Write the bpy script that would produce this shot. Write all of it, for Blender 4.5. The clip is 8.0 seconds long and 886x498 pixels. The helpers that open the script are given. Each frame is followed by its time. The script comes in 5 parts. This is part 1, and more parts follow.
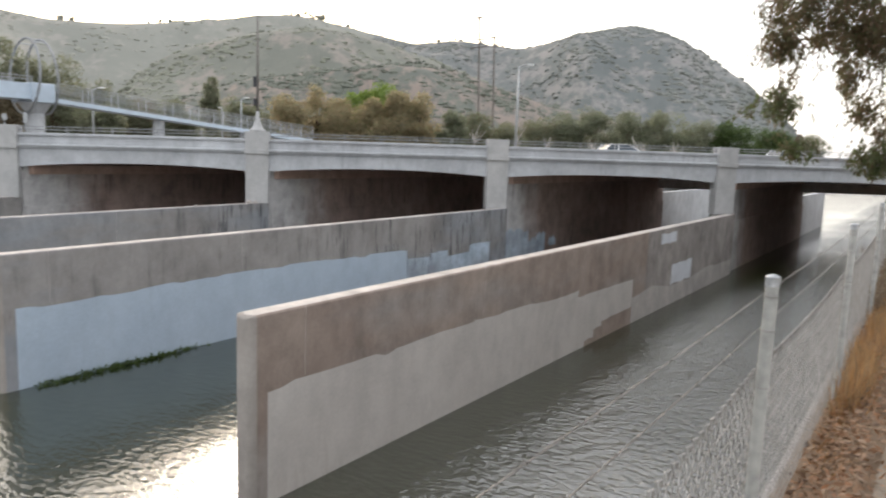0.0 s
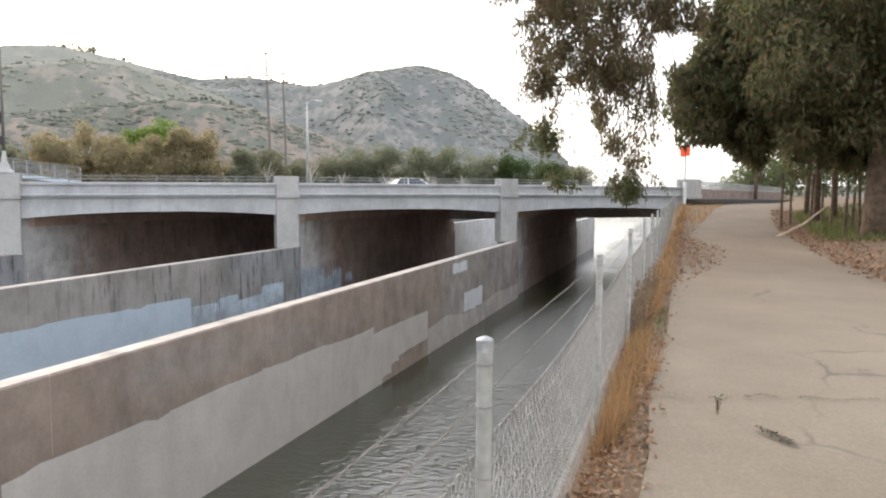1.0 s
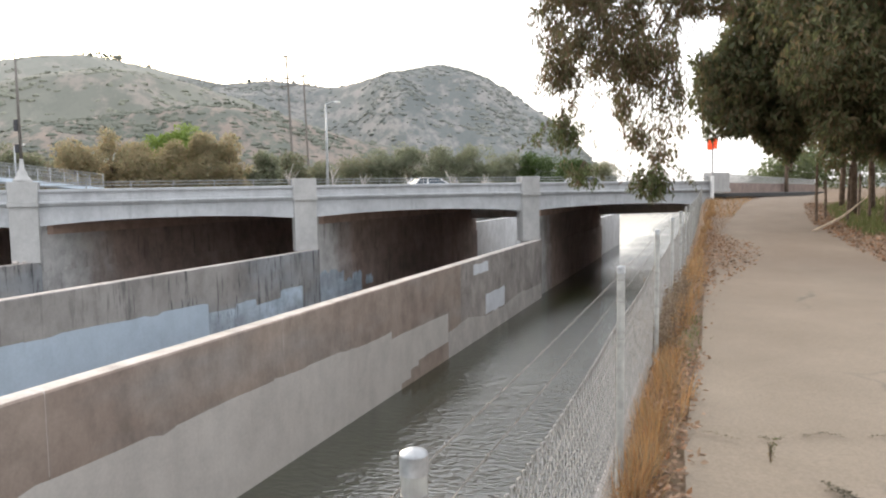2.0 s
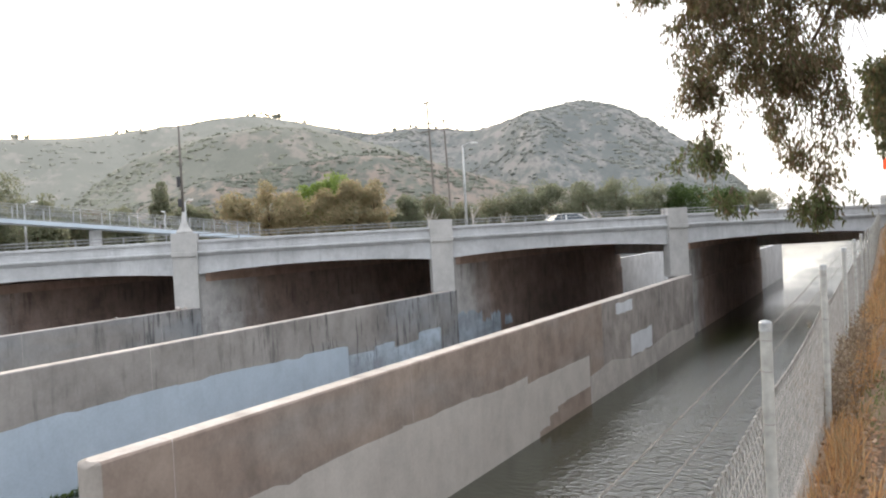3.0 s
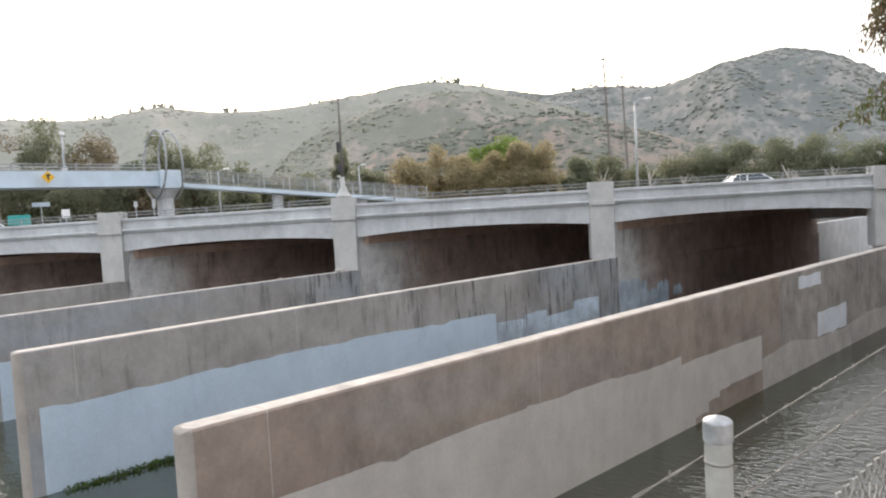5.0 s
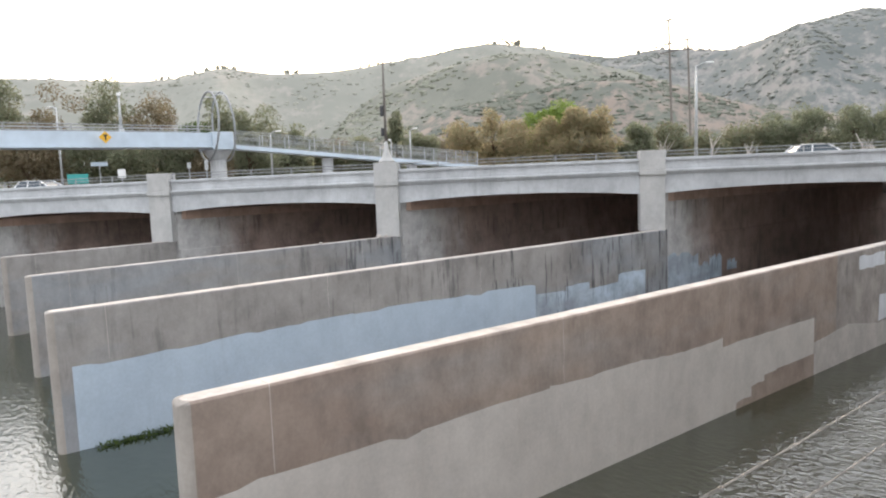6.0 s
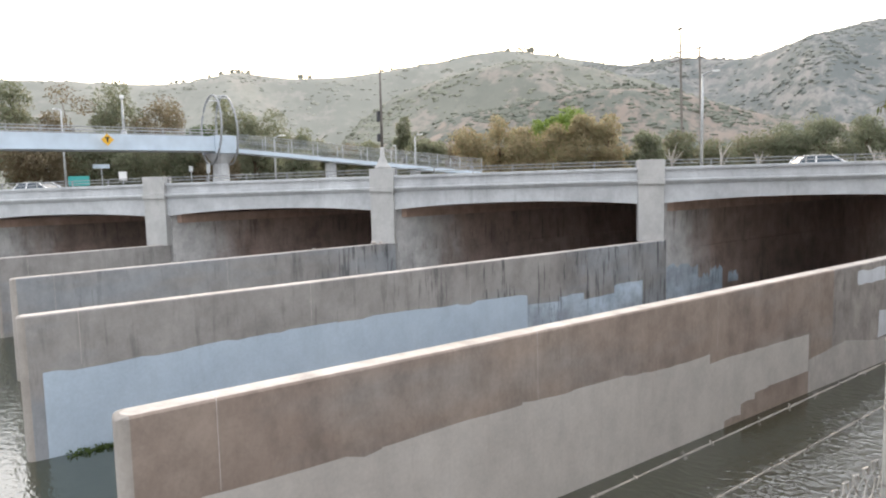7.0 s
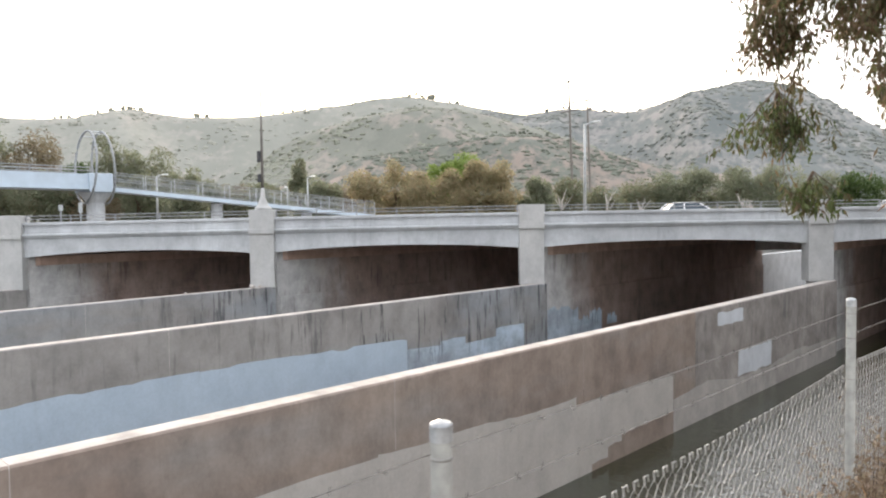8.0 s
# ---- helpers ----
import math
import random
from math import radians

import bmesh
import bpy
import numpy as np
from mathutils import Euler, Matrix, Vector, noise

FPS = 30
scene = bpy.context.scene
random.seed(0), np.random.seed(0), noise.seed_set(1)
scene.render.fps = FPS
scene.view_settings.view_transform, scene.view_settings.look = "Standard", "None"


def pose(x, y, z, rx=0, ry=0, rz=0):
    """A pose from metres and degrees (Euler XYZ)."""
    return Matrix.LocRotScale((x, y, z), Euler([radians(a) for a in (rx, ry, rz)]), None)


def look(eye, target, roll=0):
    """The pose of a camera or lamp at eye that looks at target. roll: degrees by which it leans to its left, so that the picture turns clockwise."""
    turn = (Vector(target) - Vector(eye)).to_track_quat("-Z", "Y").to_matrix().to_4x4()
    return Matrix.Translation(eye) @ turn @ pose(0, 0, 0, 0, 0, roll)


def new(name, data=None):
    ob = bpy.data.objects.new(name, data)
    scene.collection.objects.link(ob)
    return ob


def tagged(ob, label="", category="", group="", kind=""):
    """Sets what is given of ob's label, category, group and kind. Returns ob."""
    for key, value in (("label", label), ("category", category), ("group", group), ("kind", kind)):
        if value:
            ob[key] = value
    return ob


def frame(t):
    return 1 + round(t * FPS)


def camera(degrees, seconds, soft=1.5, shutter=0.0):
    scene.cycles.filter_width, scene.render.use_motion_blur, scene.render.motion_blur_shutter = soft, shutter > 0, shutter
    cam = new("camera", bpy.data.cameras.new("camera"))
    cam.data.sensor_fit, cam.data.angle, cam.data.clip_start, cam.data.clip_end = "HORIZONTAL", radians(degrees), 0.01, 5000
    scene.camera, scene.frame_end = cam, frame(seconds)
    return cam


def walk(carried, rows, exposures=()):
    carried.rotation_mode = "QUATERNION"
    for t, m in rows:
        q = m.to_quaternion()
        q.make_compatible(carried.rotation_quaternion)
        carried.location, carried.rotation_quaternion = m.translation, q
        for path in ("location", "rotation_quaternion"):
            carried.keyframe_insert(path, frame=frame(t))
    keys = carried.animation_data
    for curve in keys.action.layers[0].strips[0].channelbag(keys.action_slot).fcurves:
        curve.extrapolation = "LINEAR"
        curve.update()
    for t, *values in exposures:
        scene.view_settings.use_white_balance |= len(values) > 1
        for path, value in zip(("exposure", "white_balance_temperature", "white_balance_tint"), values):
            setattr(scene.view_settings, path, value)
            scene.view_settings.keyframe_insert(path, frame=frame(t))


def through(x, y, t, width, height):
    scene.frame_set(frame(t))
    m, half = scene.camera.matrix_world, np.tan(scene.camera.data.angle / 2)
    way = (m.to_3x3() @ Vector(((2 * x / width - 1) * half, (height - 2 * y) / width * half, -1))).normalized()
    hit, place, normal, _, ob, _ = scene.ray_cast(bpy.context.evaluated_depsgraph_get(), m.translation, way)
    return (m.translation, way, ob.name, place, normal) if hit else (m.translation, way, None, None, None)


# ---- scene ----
cam = camera(64.8, 8.0, soft=2.1, shutter=0.16)
PATH = [
    (0, (1.069, -0.907, 1.479), (-0.067, 0.717, 1.206), 2.1),
    (0.5, (1.075, -0.526, 1.515), (0.313, 1.314, 1.327), 1.8),
    (1, (1.152, -0.114, 1.504), (0.508, 1.772, 1.343), 0.4),
    (1.2, (1.159, 0.05, 1.523), (0.507, 1.935, 1.378), 0.4),
    (2.3, (1.058, 1.041, 1.522), (0.268, 2.872, 1.365), -2.4),
    (2.5, (1.053, 1.228, 1.513), (0.129, 2.997, 1.396), -2.4),
    (3, (1.053, 1.766, 1.499), (-0.023, 3.451, 1.459), -2.9),
    (3.5, (1.105, 2.255, 1.504), (0.046, 3.95, 1.565), -3.2),
    (4, (1.191, 2.675, 1.511), (-0.075, 4.224, 1.52), -2.0),
    (4.5, (1.205, 3.156, 1.493), (-0.215, 4.564, 1.47), -1.8),
    (5, (1.188, 3.69, 1.478), (-0.278, 5.046, 1.358), -3.0),
    (5.2, (1.19, 3.905, 1.467), (-0.319, 5.21, 1.318), -2.9),
    (6.3, (1.226, 5.028, 1.585), (-0.342, 6.251, 1.369), -2.0),
    (6.5, (1.297, 5.238, 1.56), (-0.253, 6.486, 1.365), -1.9),
    (7, (1.376, 5.731, 1.585), (-0.211, 6.932, 1.389), -1.3),
    (7.5, (1.549, 6.196, 1.55), (0.089, 7.56, 1.467), -1.7),
    (8, (1.664, 6.832, 1.548), (0.255, 8.25, 1.47), -0.7),
]
EXPOSURES = [(0, 0.78), (0.5, 0.98), (1, 1.06), (2.5, 1.07), (3.0, 1.02), (3.5, 0.90), (4.5, 0.83), (5.0, 0.97), (5.2, 1.01), (6.5, 1.19), (7.2, 1.18), (8, 1.19)]
walk(cam, [(t, look(e, a, r)) for t, e, a, r in PATH], EXPOSURES)

# ---- light ----
world = bpy.data.worlds.new("hazy_sky")
scene.world = world
world.use_nodes = True
wn, wl = world.node_tree.nodes, world.node_tree.links
sky = wn.new("ShaderNodeTexSky")
sky.sky_type = 'NISHITA'
sky.sun_disc = False
sky.sun_elevation = radians(17)
sky.sun_rotation = radians(-52)
sky.dust_density = 4.0
sky.ozone_density = 1.0
haze = wn.new("ShaderNodeMix")
haze.data_type = 'RGBA'
haze.inputs["Factor"].default_value = 0.55
haze.inputs["B"].default_value = (10.2, 10.1, 10.2, 1)
wl.new(sky.outputs["Color"], haze.inputs["A"])
wl.new(haze.outputs["Result"], wn["Background"].inputs["Color"])
wn["Background"].inputs["Strength"].default_value = 0.13
sun = new("sun", bpy.data.lights.new("sun", 'SUN'))
sun.data.energy = 0.9
sun.data.angle = radians(14)
sun.data.color = (1.0, 0.87, 0.74)
sun.matrix_world = look((-300 * math.sin(radians(52)), 300 * math.cos(radians(52)), 92), (0, 0, 0))

# ---- materials ----
def shader(name, rough=0.8, metal=0.0):
    m = bpy.data.materials.new(name)
    m.use_nodes = True
    b = m.node_tree.nodes["Principled BSDF"]
    b.inputs["Roughness"].default_value = rough
    b.inputs["Metallic"].default_value = metal
    return m, m.node_tree.nodes, m.node_tree.links, b


def node(nodes, kind, **values):
    n = nodes.new(kind)
    for k, v in values.items():
        n.inputs[k].default_value = v
    return n


def coords(nodes, links, scale=(1, 1, 1), rot=0.0):
    tc = nodes.new("ShaderNodeNewGeometry")
    mp = nodes.new("ShaderNodeMapping")
    mp.inputs["Scale"].default_value = scale
    mp.inputs["Rotation"].default_value = (0, 0, rot)
    links.new(tc.outputs["Position"], mp.inputs["Vector"])
    return mp.outputs["Vector"]


def ramp_of(nodes, links, source, stops):
    r = nodes.new("ShaderNodeValToRGB")
    els = r.color_ramp.elements
    while len(els) < len(stops):
        els.new(0.5)
    for e, (p, c) in zip(els, stops):
        e.position, e.color = p, (*c, 1)
    links.new(source, r.inputs["Fac"])
    return r.outputs["Color"]


def blend(nodes, links, mode, fac, a, b):
    x = nodes.new("ShaderNodeMix")
    x.data_type, x.blend_type = 'RGBA', mode
    for key, v in (("Factor", fac), ("A", a), ("B", b)):
        if isinstance(v, (float, int)):
            x.inputs[key].default_value = v
        elif isinstance(v, tuple):
            x.inputs[key].default_value = (*v, 1)
        else:
            links.new(v, x.inputs[key])
    return x.outputs["Result"]


def noise_of(nodes, links, vec, scale, detail=4.0, rough=0.55):
    n = node(nodes, "ShaderNodeTexNoise", Scale=scale, Detail=detail, Roughness=rough)
    links.new(vec, n.inputs["Vector"])
    return n.outputs["Fac"]


def bump_of(nodes, links, bsdf, height, strength, distance):
    b = node(nodes, "ShaderNodeBump", Strength=strength, Distance=distance)
    links.new(height, b.inputs["Height"])
    links.new(b.outputs["Normal"], bsdf.inputs["Normal"])


def concrete(name, dark, light, stain, streaks=0.5, mottling=0.25, rough=0.88, blotch=0.3, other=None, nose=None, runs=None):
    """Weathered concrete: broad tones, blotches, faint grain, and dark runs down the face."""
    m, n, l, b = shader(name, rough)
    p = coords(n, l)
    base = ramp_of(n, l, noise_of(n, l, p, mottling, 6, 0.62), [(0.32, dark), (0.66, light)])
    if other:
        base = blend(n, l, 'MIX', ramp_of(n, l, noise_of(n, l, coords(n, l, (0.09, 0.09, 0.3)), 1.0, 4, 0.6), [(0.47, (0, 0, 0)), (0.6, (0.9, 0.9, 0.9))]), base, other)
    # Shade under the bridge as colour: nose tone in front, base tone further in.
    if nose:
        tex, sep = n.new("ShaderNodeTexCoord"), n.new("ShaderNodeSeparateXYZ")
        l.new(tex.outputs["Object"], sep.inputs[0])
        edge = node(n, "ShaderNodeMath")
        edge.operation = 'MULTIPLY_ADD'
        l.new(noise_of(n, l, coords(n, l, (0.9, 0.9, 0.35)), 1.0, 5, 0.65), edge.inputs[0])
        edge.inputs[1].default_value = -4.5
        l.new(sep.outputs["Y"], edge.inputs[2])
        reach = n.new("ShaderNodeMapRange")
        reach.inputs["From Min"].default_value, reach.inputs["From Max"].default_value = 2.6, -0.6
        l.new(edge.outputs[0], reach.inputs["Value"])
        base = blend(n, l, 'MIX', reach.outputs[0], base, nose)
    lo, hi = 1 - blotch, 1 + blotch * 0.4
    spots = ramp_of(n, l, noise_of(n, l, coords(n, l, (1, 1, 0.75)), 1.1, 8, 0.7), [(0.34, (lo, lo, lo)), (0.6, (hi, hi, hi))])
    col = blend(n, l, 'MULTIPLY', 1.0, base, spots)
    fine = ramp_of(n, l, noise_of(n, l, p, 12.0, 4, 0.65), [(0.3, (0.93, 0.93, 0.93)), (0.7, (1.04, 1.04, 1.04))])
    col = blend(n, l, 'MULTIPLY', 1.0, col, fine)
    gate = ramp_of(n, l, noise_of(n, l, coords(n, l, (0.2, 0.2, 0.42)), 1.0, 3, 0.55), [(0.43, (0, 0, 0)), (0.6, (1, 1, 1))])
    if runs:
        tex, sep = n.new("ShaderNodeTexCoord"), n.new("ShaderNodeSeparateXYZ")
        l.new(tex.outputs["Object"], sep.inputs[0])
        zone = n.new("ShaderNodeMapRange")
        zone.inputs["From Min"].default_value, zone.inputs["From Max"].default_value = runs
        zone.inputs["To Min"].default_value = 0.1
        l.new(sep.outputs["Y"], zone.inputs["Value"])
        gate = blend(n, l, 'MIX', 0.8, gate, zone.outputs[0])
    for scale, a, c, k in ((0.5, 0.5, 0.72, 0.4), (2.2, 0.565, 0.625, 0.8), (5.0, 0.585, 0.64, 0.75)):
        run = ramp_of(n, l, noise_of(n, l, coords(n, l, (scale, scale, 0.13 + 0.05 * scale)), 1.0, 6, 0.66), [(a, (0, 0, 0)), (c, (k * streaks, k * streaks, k * streaks))])
        col = blend(n, l, 'MIX', blend(n, l, 'MULTIPLY', 1.0, run, gate), col, stain)
    l.new(col, b.inputs["Base Color"])
    bump_of(n, l, b, noise_of(n, l, p, 16.0, 5, 0.7), 0.2, 0.012)
    return m


def plain(name, color, rough=0.6, metal=0.0, vary=0.2, scale=6.0):
    m, n, l, b = shader(name, rough, metal)
    p = coords(n, l)
    lo = tuple(c * (1 - vary) for c in color)
    hi = tuple(min(1, c * (1 + vary)) for c in color)
    l.new(ramp_of(n, l, noise_of(n, l, p, scale, 5), [(0.32, lo), (0.68, hi)]), b.inputs["Base Color"])
    return m


def leafy(name, colors, through=0.35, rough=0.6):
    """Leaves, each island of its own tone, with light let through."""
    m, n, l, b = shader(name, rough)
    geo = n.new("ShaderNodeNewGeometry")
    k = len(colors) - 1
    col = ramp_of(n, l, geo.outputs["Random Per Island"], [(i / k, c) for i, c in enumerate(colors)])
    l.new(col, b.inputs["Base Color"])
    tr = n.new("ShaderNodeBsdfTranslucent")
    l.new(col, tr.inputs["Color"])
    mix = n.new("ShaderNodeMixShader")
    mix.inputs["Fac"].default_value = through
    l.new(b.outputs[0], mix.inputs[1])
    l.new(tr.outputs[0], mix.inputs[2])
    l.new(mix.outputs[0], n["Material Output"].inputs["Surface"])
    return m


M_WALL_WARM = concrete("warm_concrete", (0.245, 0.19, 0.158), (0.335, 0.272, 0.23), (0.16, 0.125, 0.105), 0.3, 0.2, blotch=0.28, other=(0.285, 0.255, 0.235))
M_WALL_GREY = concrete("grey_concrete", (0.235, 0.22, 0.21), (0.32, 0.305, 0.292), (0.055, 0.055, 0.06), 1.2, blotch=0.2, other=(0.265, 0.278, 0.295), runs=(11.0, 17.0))
M_WALL_MIXED = concrete("mixed_concrete", (0.245, 0.22, 0.205), (0.36, 0.325, 0.30), (0.12, 0.115, 0.115), 0.8, 0.3, blotch=0.35)
M_PAINT_PALE = concrete("pale_grey_paint", (0.56, 0.585, 0.62), (0.66, 0.68, 0.715), (0.4, 0.4, 0.42), 0.4, 0.3, blotch=0.12)
M_BRIDGE = concrete("bridge_concrete", (0.43, 0.44, 0.455), (0.53, 0.545, 0.56), (0.27, 0.275, 0.285), 0.45, blotch=0.18)
M_PILASTER = concrete("pilaster_concrete", (0.40, 0.40, 0.395), (0.48, 0.475, 0.465), (0.24, 0.24, 0.24), 0.4, blotch=0.15)
# Lit grey front and shaded brown depth are both put into the pier colour.
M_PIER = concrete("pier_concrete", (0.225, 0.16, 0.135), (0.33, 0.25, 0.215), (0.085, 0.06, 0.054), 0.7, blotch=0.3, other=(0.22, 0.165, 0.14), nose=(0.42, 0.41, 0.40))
M_SOFFIT = concrete("soffit_concrete", (0.32, 0.215, 0.17), (0.42, 0.30, 0.245), (0.16, 0.11, 0.085), 0.4)
M_CAP = concrete("bleached_concrete", (0.42, 0.38, 0.345), (0.55, 0.505, 0.47), (0.33, 0.285, 0.255), 0.3)
M_PAINT_WARM = concrete("offwhite_paint", (0.44, 0.41, 0.378), (0.52, 0.49, 0.455), (0.38, 0.335, 0.30), 0.3, 0.3, blotch=0.12)
M_WASH = concrete("washed_concrete", (0.38, 0.35, 0.325), (0.475, 0.445, 0.415), (0.27, 0.24, 0.22), 0.5, 0.3, blotch=0.2)
M_NOSE = concrete("wall_nose_concrete", (0.29, 0.26, 0.235), (0.36, 0.33, 0.30), (0.2, 0.175, 0.155), 0.4, 0.4, blotch=0.2)
M_PAINT_BLUE = concrete("pale_blue_paint", (0.37, 0.445, 0.525), (0.425, 0.505, 0.585), (0.29, 0.33, 0.38), 0.25, 0.3, blotch=0.07)
M_PAINT_STAINED = concrete("stained_pale_blue_paint", (0.33, 0.41, 0.49), (0.47, 0.555, 0.64), (0.12, 0.13, 0.15), 1.2, 0.5, blotch=0.3, other=(0.30, 0.335, 0.375))
M_STEEL = plain("galvanised_steel", (0.37, 0.37, 0.35), 0.6, 0.2, 0.22, 18)
M_RAIL = plain("weathered_rail_steel", (0.30, 0.31, 0.32), 0.6, 0.4)
M_WIRE = plain("old_wire", (0.30, 0.288, 0.272), 0.62, 0.5, 0.3, 14)
M_POLEWOOD = plain("weathered_grey_pole_wood", (0.17, 0.155, 0.14), 0.9, 0, 0.2, 4)
M_DARK = plain("dark_metal", (0.05, 0.05, 0.055), 0.5, 0.3)


def path_material():
    m, n, l, b = shader("worn_path", 0.9)
    p = coords(n, l)
    col = ramp_of(n, l, noise_of(n, l, p, 0.45, 6, 0.62), [(0.3, (0.185, 0.150, 0.112)), (0.7, (0.262, 0.217, 0.167))])
    fine = ramp_of(n, l, noise_of(n, l, p, 45.0, 4, 0.7), [(0.3, (0.8, 0.8, 0.8)), (0.7, (1.1, 1.1, 1.1))])
    col = blend(n, l, 'MULTIPLY', 1.0, col, fine)
    # Tree shade painted onto the path in ragged brown, growing from y 6 to 17.
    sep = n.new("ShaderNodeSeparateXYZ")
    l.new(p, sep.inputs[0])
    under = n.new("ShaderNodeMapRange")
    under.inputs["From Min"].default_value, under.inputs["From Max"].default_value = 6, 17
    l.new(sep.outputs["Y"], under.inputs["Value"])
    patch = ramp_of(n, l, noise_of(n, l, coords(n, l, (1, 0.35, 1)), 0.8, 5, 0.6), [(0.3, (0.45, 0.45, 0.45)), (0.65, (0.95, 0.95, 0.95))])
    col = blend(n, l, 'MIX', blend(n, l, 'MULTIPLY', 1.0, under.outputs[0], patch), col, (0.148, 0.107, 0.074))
    v = n.new("ShaderNodeTexVoronoi")
    v.feature = 'DISTANCE_TO_EDGE'
    v.inputs["Scale"].default_value = 0.38
    wob = node(n, "ShaderNodeTexNoise", Scale=1.3, Detail=4)
    l.new(p, wob.inputs["Vector"])
    l.new(blend(n, l, 'LINEAR_LIGHT', 0.35, p, wob.outputs["Color"]), v.inputs["Vector"])
    crack = ramp_of(n, l, v.outputs["Distance"], [(0.0, (1, 1, 1)), (0.012, (0, 0, 0))])
    gate = ramp_of(n, l, noise_of(n, l, p, 0.5, 2), [(0.5, (0, 0, 0)), (0.6, (0.8, 0.8, 0.8))])
    col = blend(n, l, 'MIX', blend(n, l, 'MULTIPLY', 1.0, crack, gate), col, (0.09, 0.08, 0.065))
    l.new(col, b.inputs["Base Color"])
    bump_of(n, l, b, noise_of(n, l, p, 60.0, 4), 0.4, 0.01)
    return m


def soil_material():
    m, n, l, b = shader("dry_soil_and_scrub", 0.95)
    p = coords(n, l)
    near = ramp_of(n, l, noise_of(n, l, p, 1.1, 7, 0.65), [(0.3, (0.10, 0.07, 0.046)), (0.55, (0.18, 0.125, 0.082)), (0.75, (0.15, 0.125, 0.066))])
    l.new(near, b.inputs["Base Color"])
    bump_of(n, l, b, noise_of(n, l, p, 14.0, 5), 0.5, 0.05)
    return m


def hill_material(name, shrub, deep, soil, bare=0.5, facing=-45, patch=0.055):
    """A dry hillside: thickets of two tones with pale soil between them, drawn out down the slope."""
    m, n, l, b = shader(name, 0.95)
    tilt = n.new("ShaderNodeMapping")
    tilt.inputs["Scale"].default_value = (1.0, 0.36, 0.75)
    l.new(coords(n, l, rot=radians(facing)), tilt.inputs["Vector"])
    p = tilt.outputs["Vector"]
    green = ramp_of(n, l, noise_of(n, l, p, 0.012, 5, 0.6), [(0.38, deep), (0.62, shrub)])
    clump = noise_of(n, l, p, patch, 7, 0.68)
    broad = noise_of(n, l, p, 0.0085, 4, 0.55)
    mixed = blend(n, l, 'MIX', 0.42, clump, broad)
    open_soil = ramp_of(n, l, mixed, [(bare, (0, 0, 0)), (bare + 0.055, (0.85, 0.85, 0.85))])
    col = blend(n, l, 'MIX', open_soil, green, soil)
    dots = ramp_of(n, l, noise_of(n, l, p, 0.16, 5, 0.7), [(0.5, (0, 0, 0)), (0.6, (0.75, 0.75, 0.75))])
    col = blend(n, l, 'MIX', dots, col, deep)
    l.new(col, b.inputs["Base Color"])
    return m


def shrub_material(name, tones):
    m, n, l, b = shader(name, 0.95)
    geo = n.new("ShaderNodeNewGeometry")
    k = len(tones) - 1
    l.new(ramp_of(n, l, geo.outputs["Random Per Island"], [(i / k, c) for i, c in enumerate(tones)]), b.inputs["Base Color"])
    return m


def water_material():
    m, n, l, b = shader("slow_green_water", 0.05)
    p = coords(n, l)
    l.new(ramp_of(n, l, noise_of(n, l, p, 0.12, 3), [(0.35, (0.013, 0.019, 0.005)), (0.7, (0.020, 0.026, 0.008))]), b.inputs["Base Color"])
    b.inputs["IOR"].default_value = 2.8
    fine = noise_of(n, l, coords(n, l, (1.0, 2.1, 1), 0.3), 2.7, 3, 0.55)
    broad = noise_of(n, l, coords(n, l, (1.0, 1.3, 1), -0.4), 0.8, 3, 0.5)
    calm = ramp_of(n, l, noise_of(n, l, p, 0.085, 2), [(0.3, (0.35, 0.35, 0.35)), (0.5, (1, 1, 1))])
    sep = n.new("ShaderNodeSeparateXYZ")
    l.new(p, sep.inputs[0])
    reach = n.new("ShaderNodeMapRange")
    reach.inputs["From Min"].default_value, reach.inputs["From Max"].default_value = 50, 85
    reach.inputs["To Min"].default_value, reach.inputs["To Max"].default_value = 1.0, 0.35
    l.new(sep.outputs["Y"], reach.inputs["Value"])
    h = blend(n, l, 'MULTIPLY', 1.0, blend(n, l, 'MIX', 0.3, fine, broad), calm)
    h = blend(n, l, 'MULTIPLY', 1.0, h, reach.outputs[0])
    flow = n.new("ShaderNodeMapRange")
    flow.inputs["From Min"].default_value, flow.inputs["From Max"].default_value = -9.5, -4.5
    flow.inputs["To Min"].default_value, flow.inputs["To Max"].default_value = 0.1, 1.0
    l.new(sep.outputs["X"], flow.inputs["Value"])
    h = blend(n, l, 'MULTIPLY', 1.0, h, flow.outputs[0])
    bump_of(n, l, b, h, 1.0, 0.42)
    return m


M_PATH, M_SOIL, M_WATER = path_material(), soil_material(), water_material()
# Distance haze is put into these hill tones, strongest in the pale west.
M_HILL_WEST = hill_material("haze_paled_hillside", (0.262, 0.263, 0.23), (0.212, 0.217, 0.19), (0.30, 0.282, 0.25), 0.52, -60)
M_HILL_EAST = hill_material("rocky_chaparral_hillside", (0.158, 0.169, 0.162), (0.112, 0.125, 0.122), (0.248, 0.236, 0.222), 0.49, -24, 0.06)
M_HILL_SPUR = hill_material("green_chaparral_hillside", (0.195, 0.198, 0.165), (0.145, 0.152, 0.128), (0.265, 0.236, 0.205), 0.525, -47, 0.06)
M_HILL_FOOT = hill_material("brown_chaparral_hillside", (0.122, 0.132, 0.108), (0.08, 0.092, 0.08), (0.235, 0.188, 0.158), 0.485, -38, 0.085)

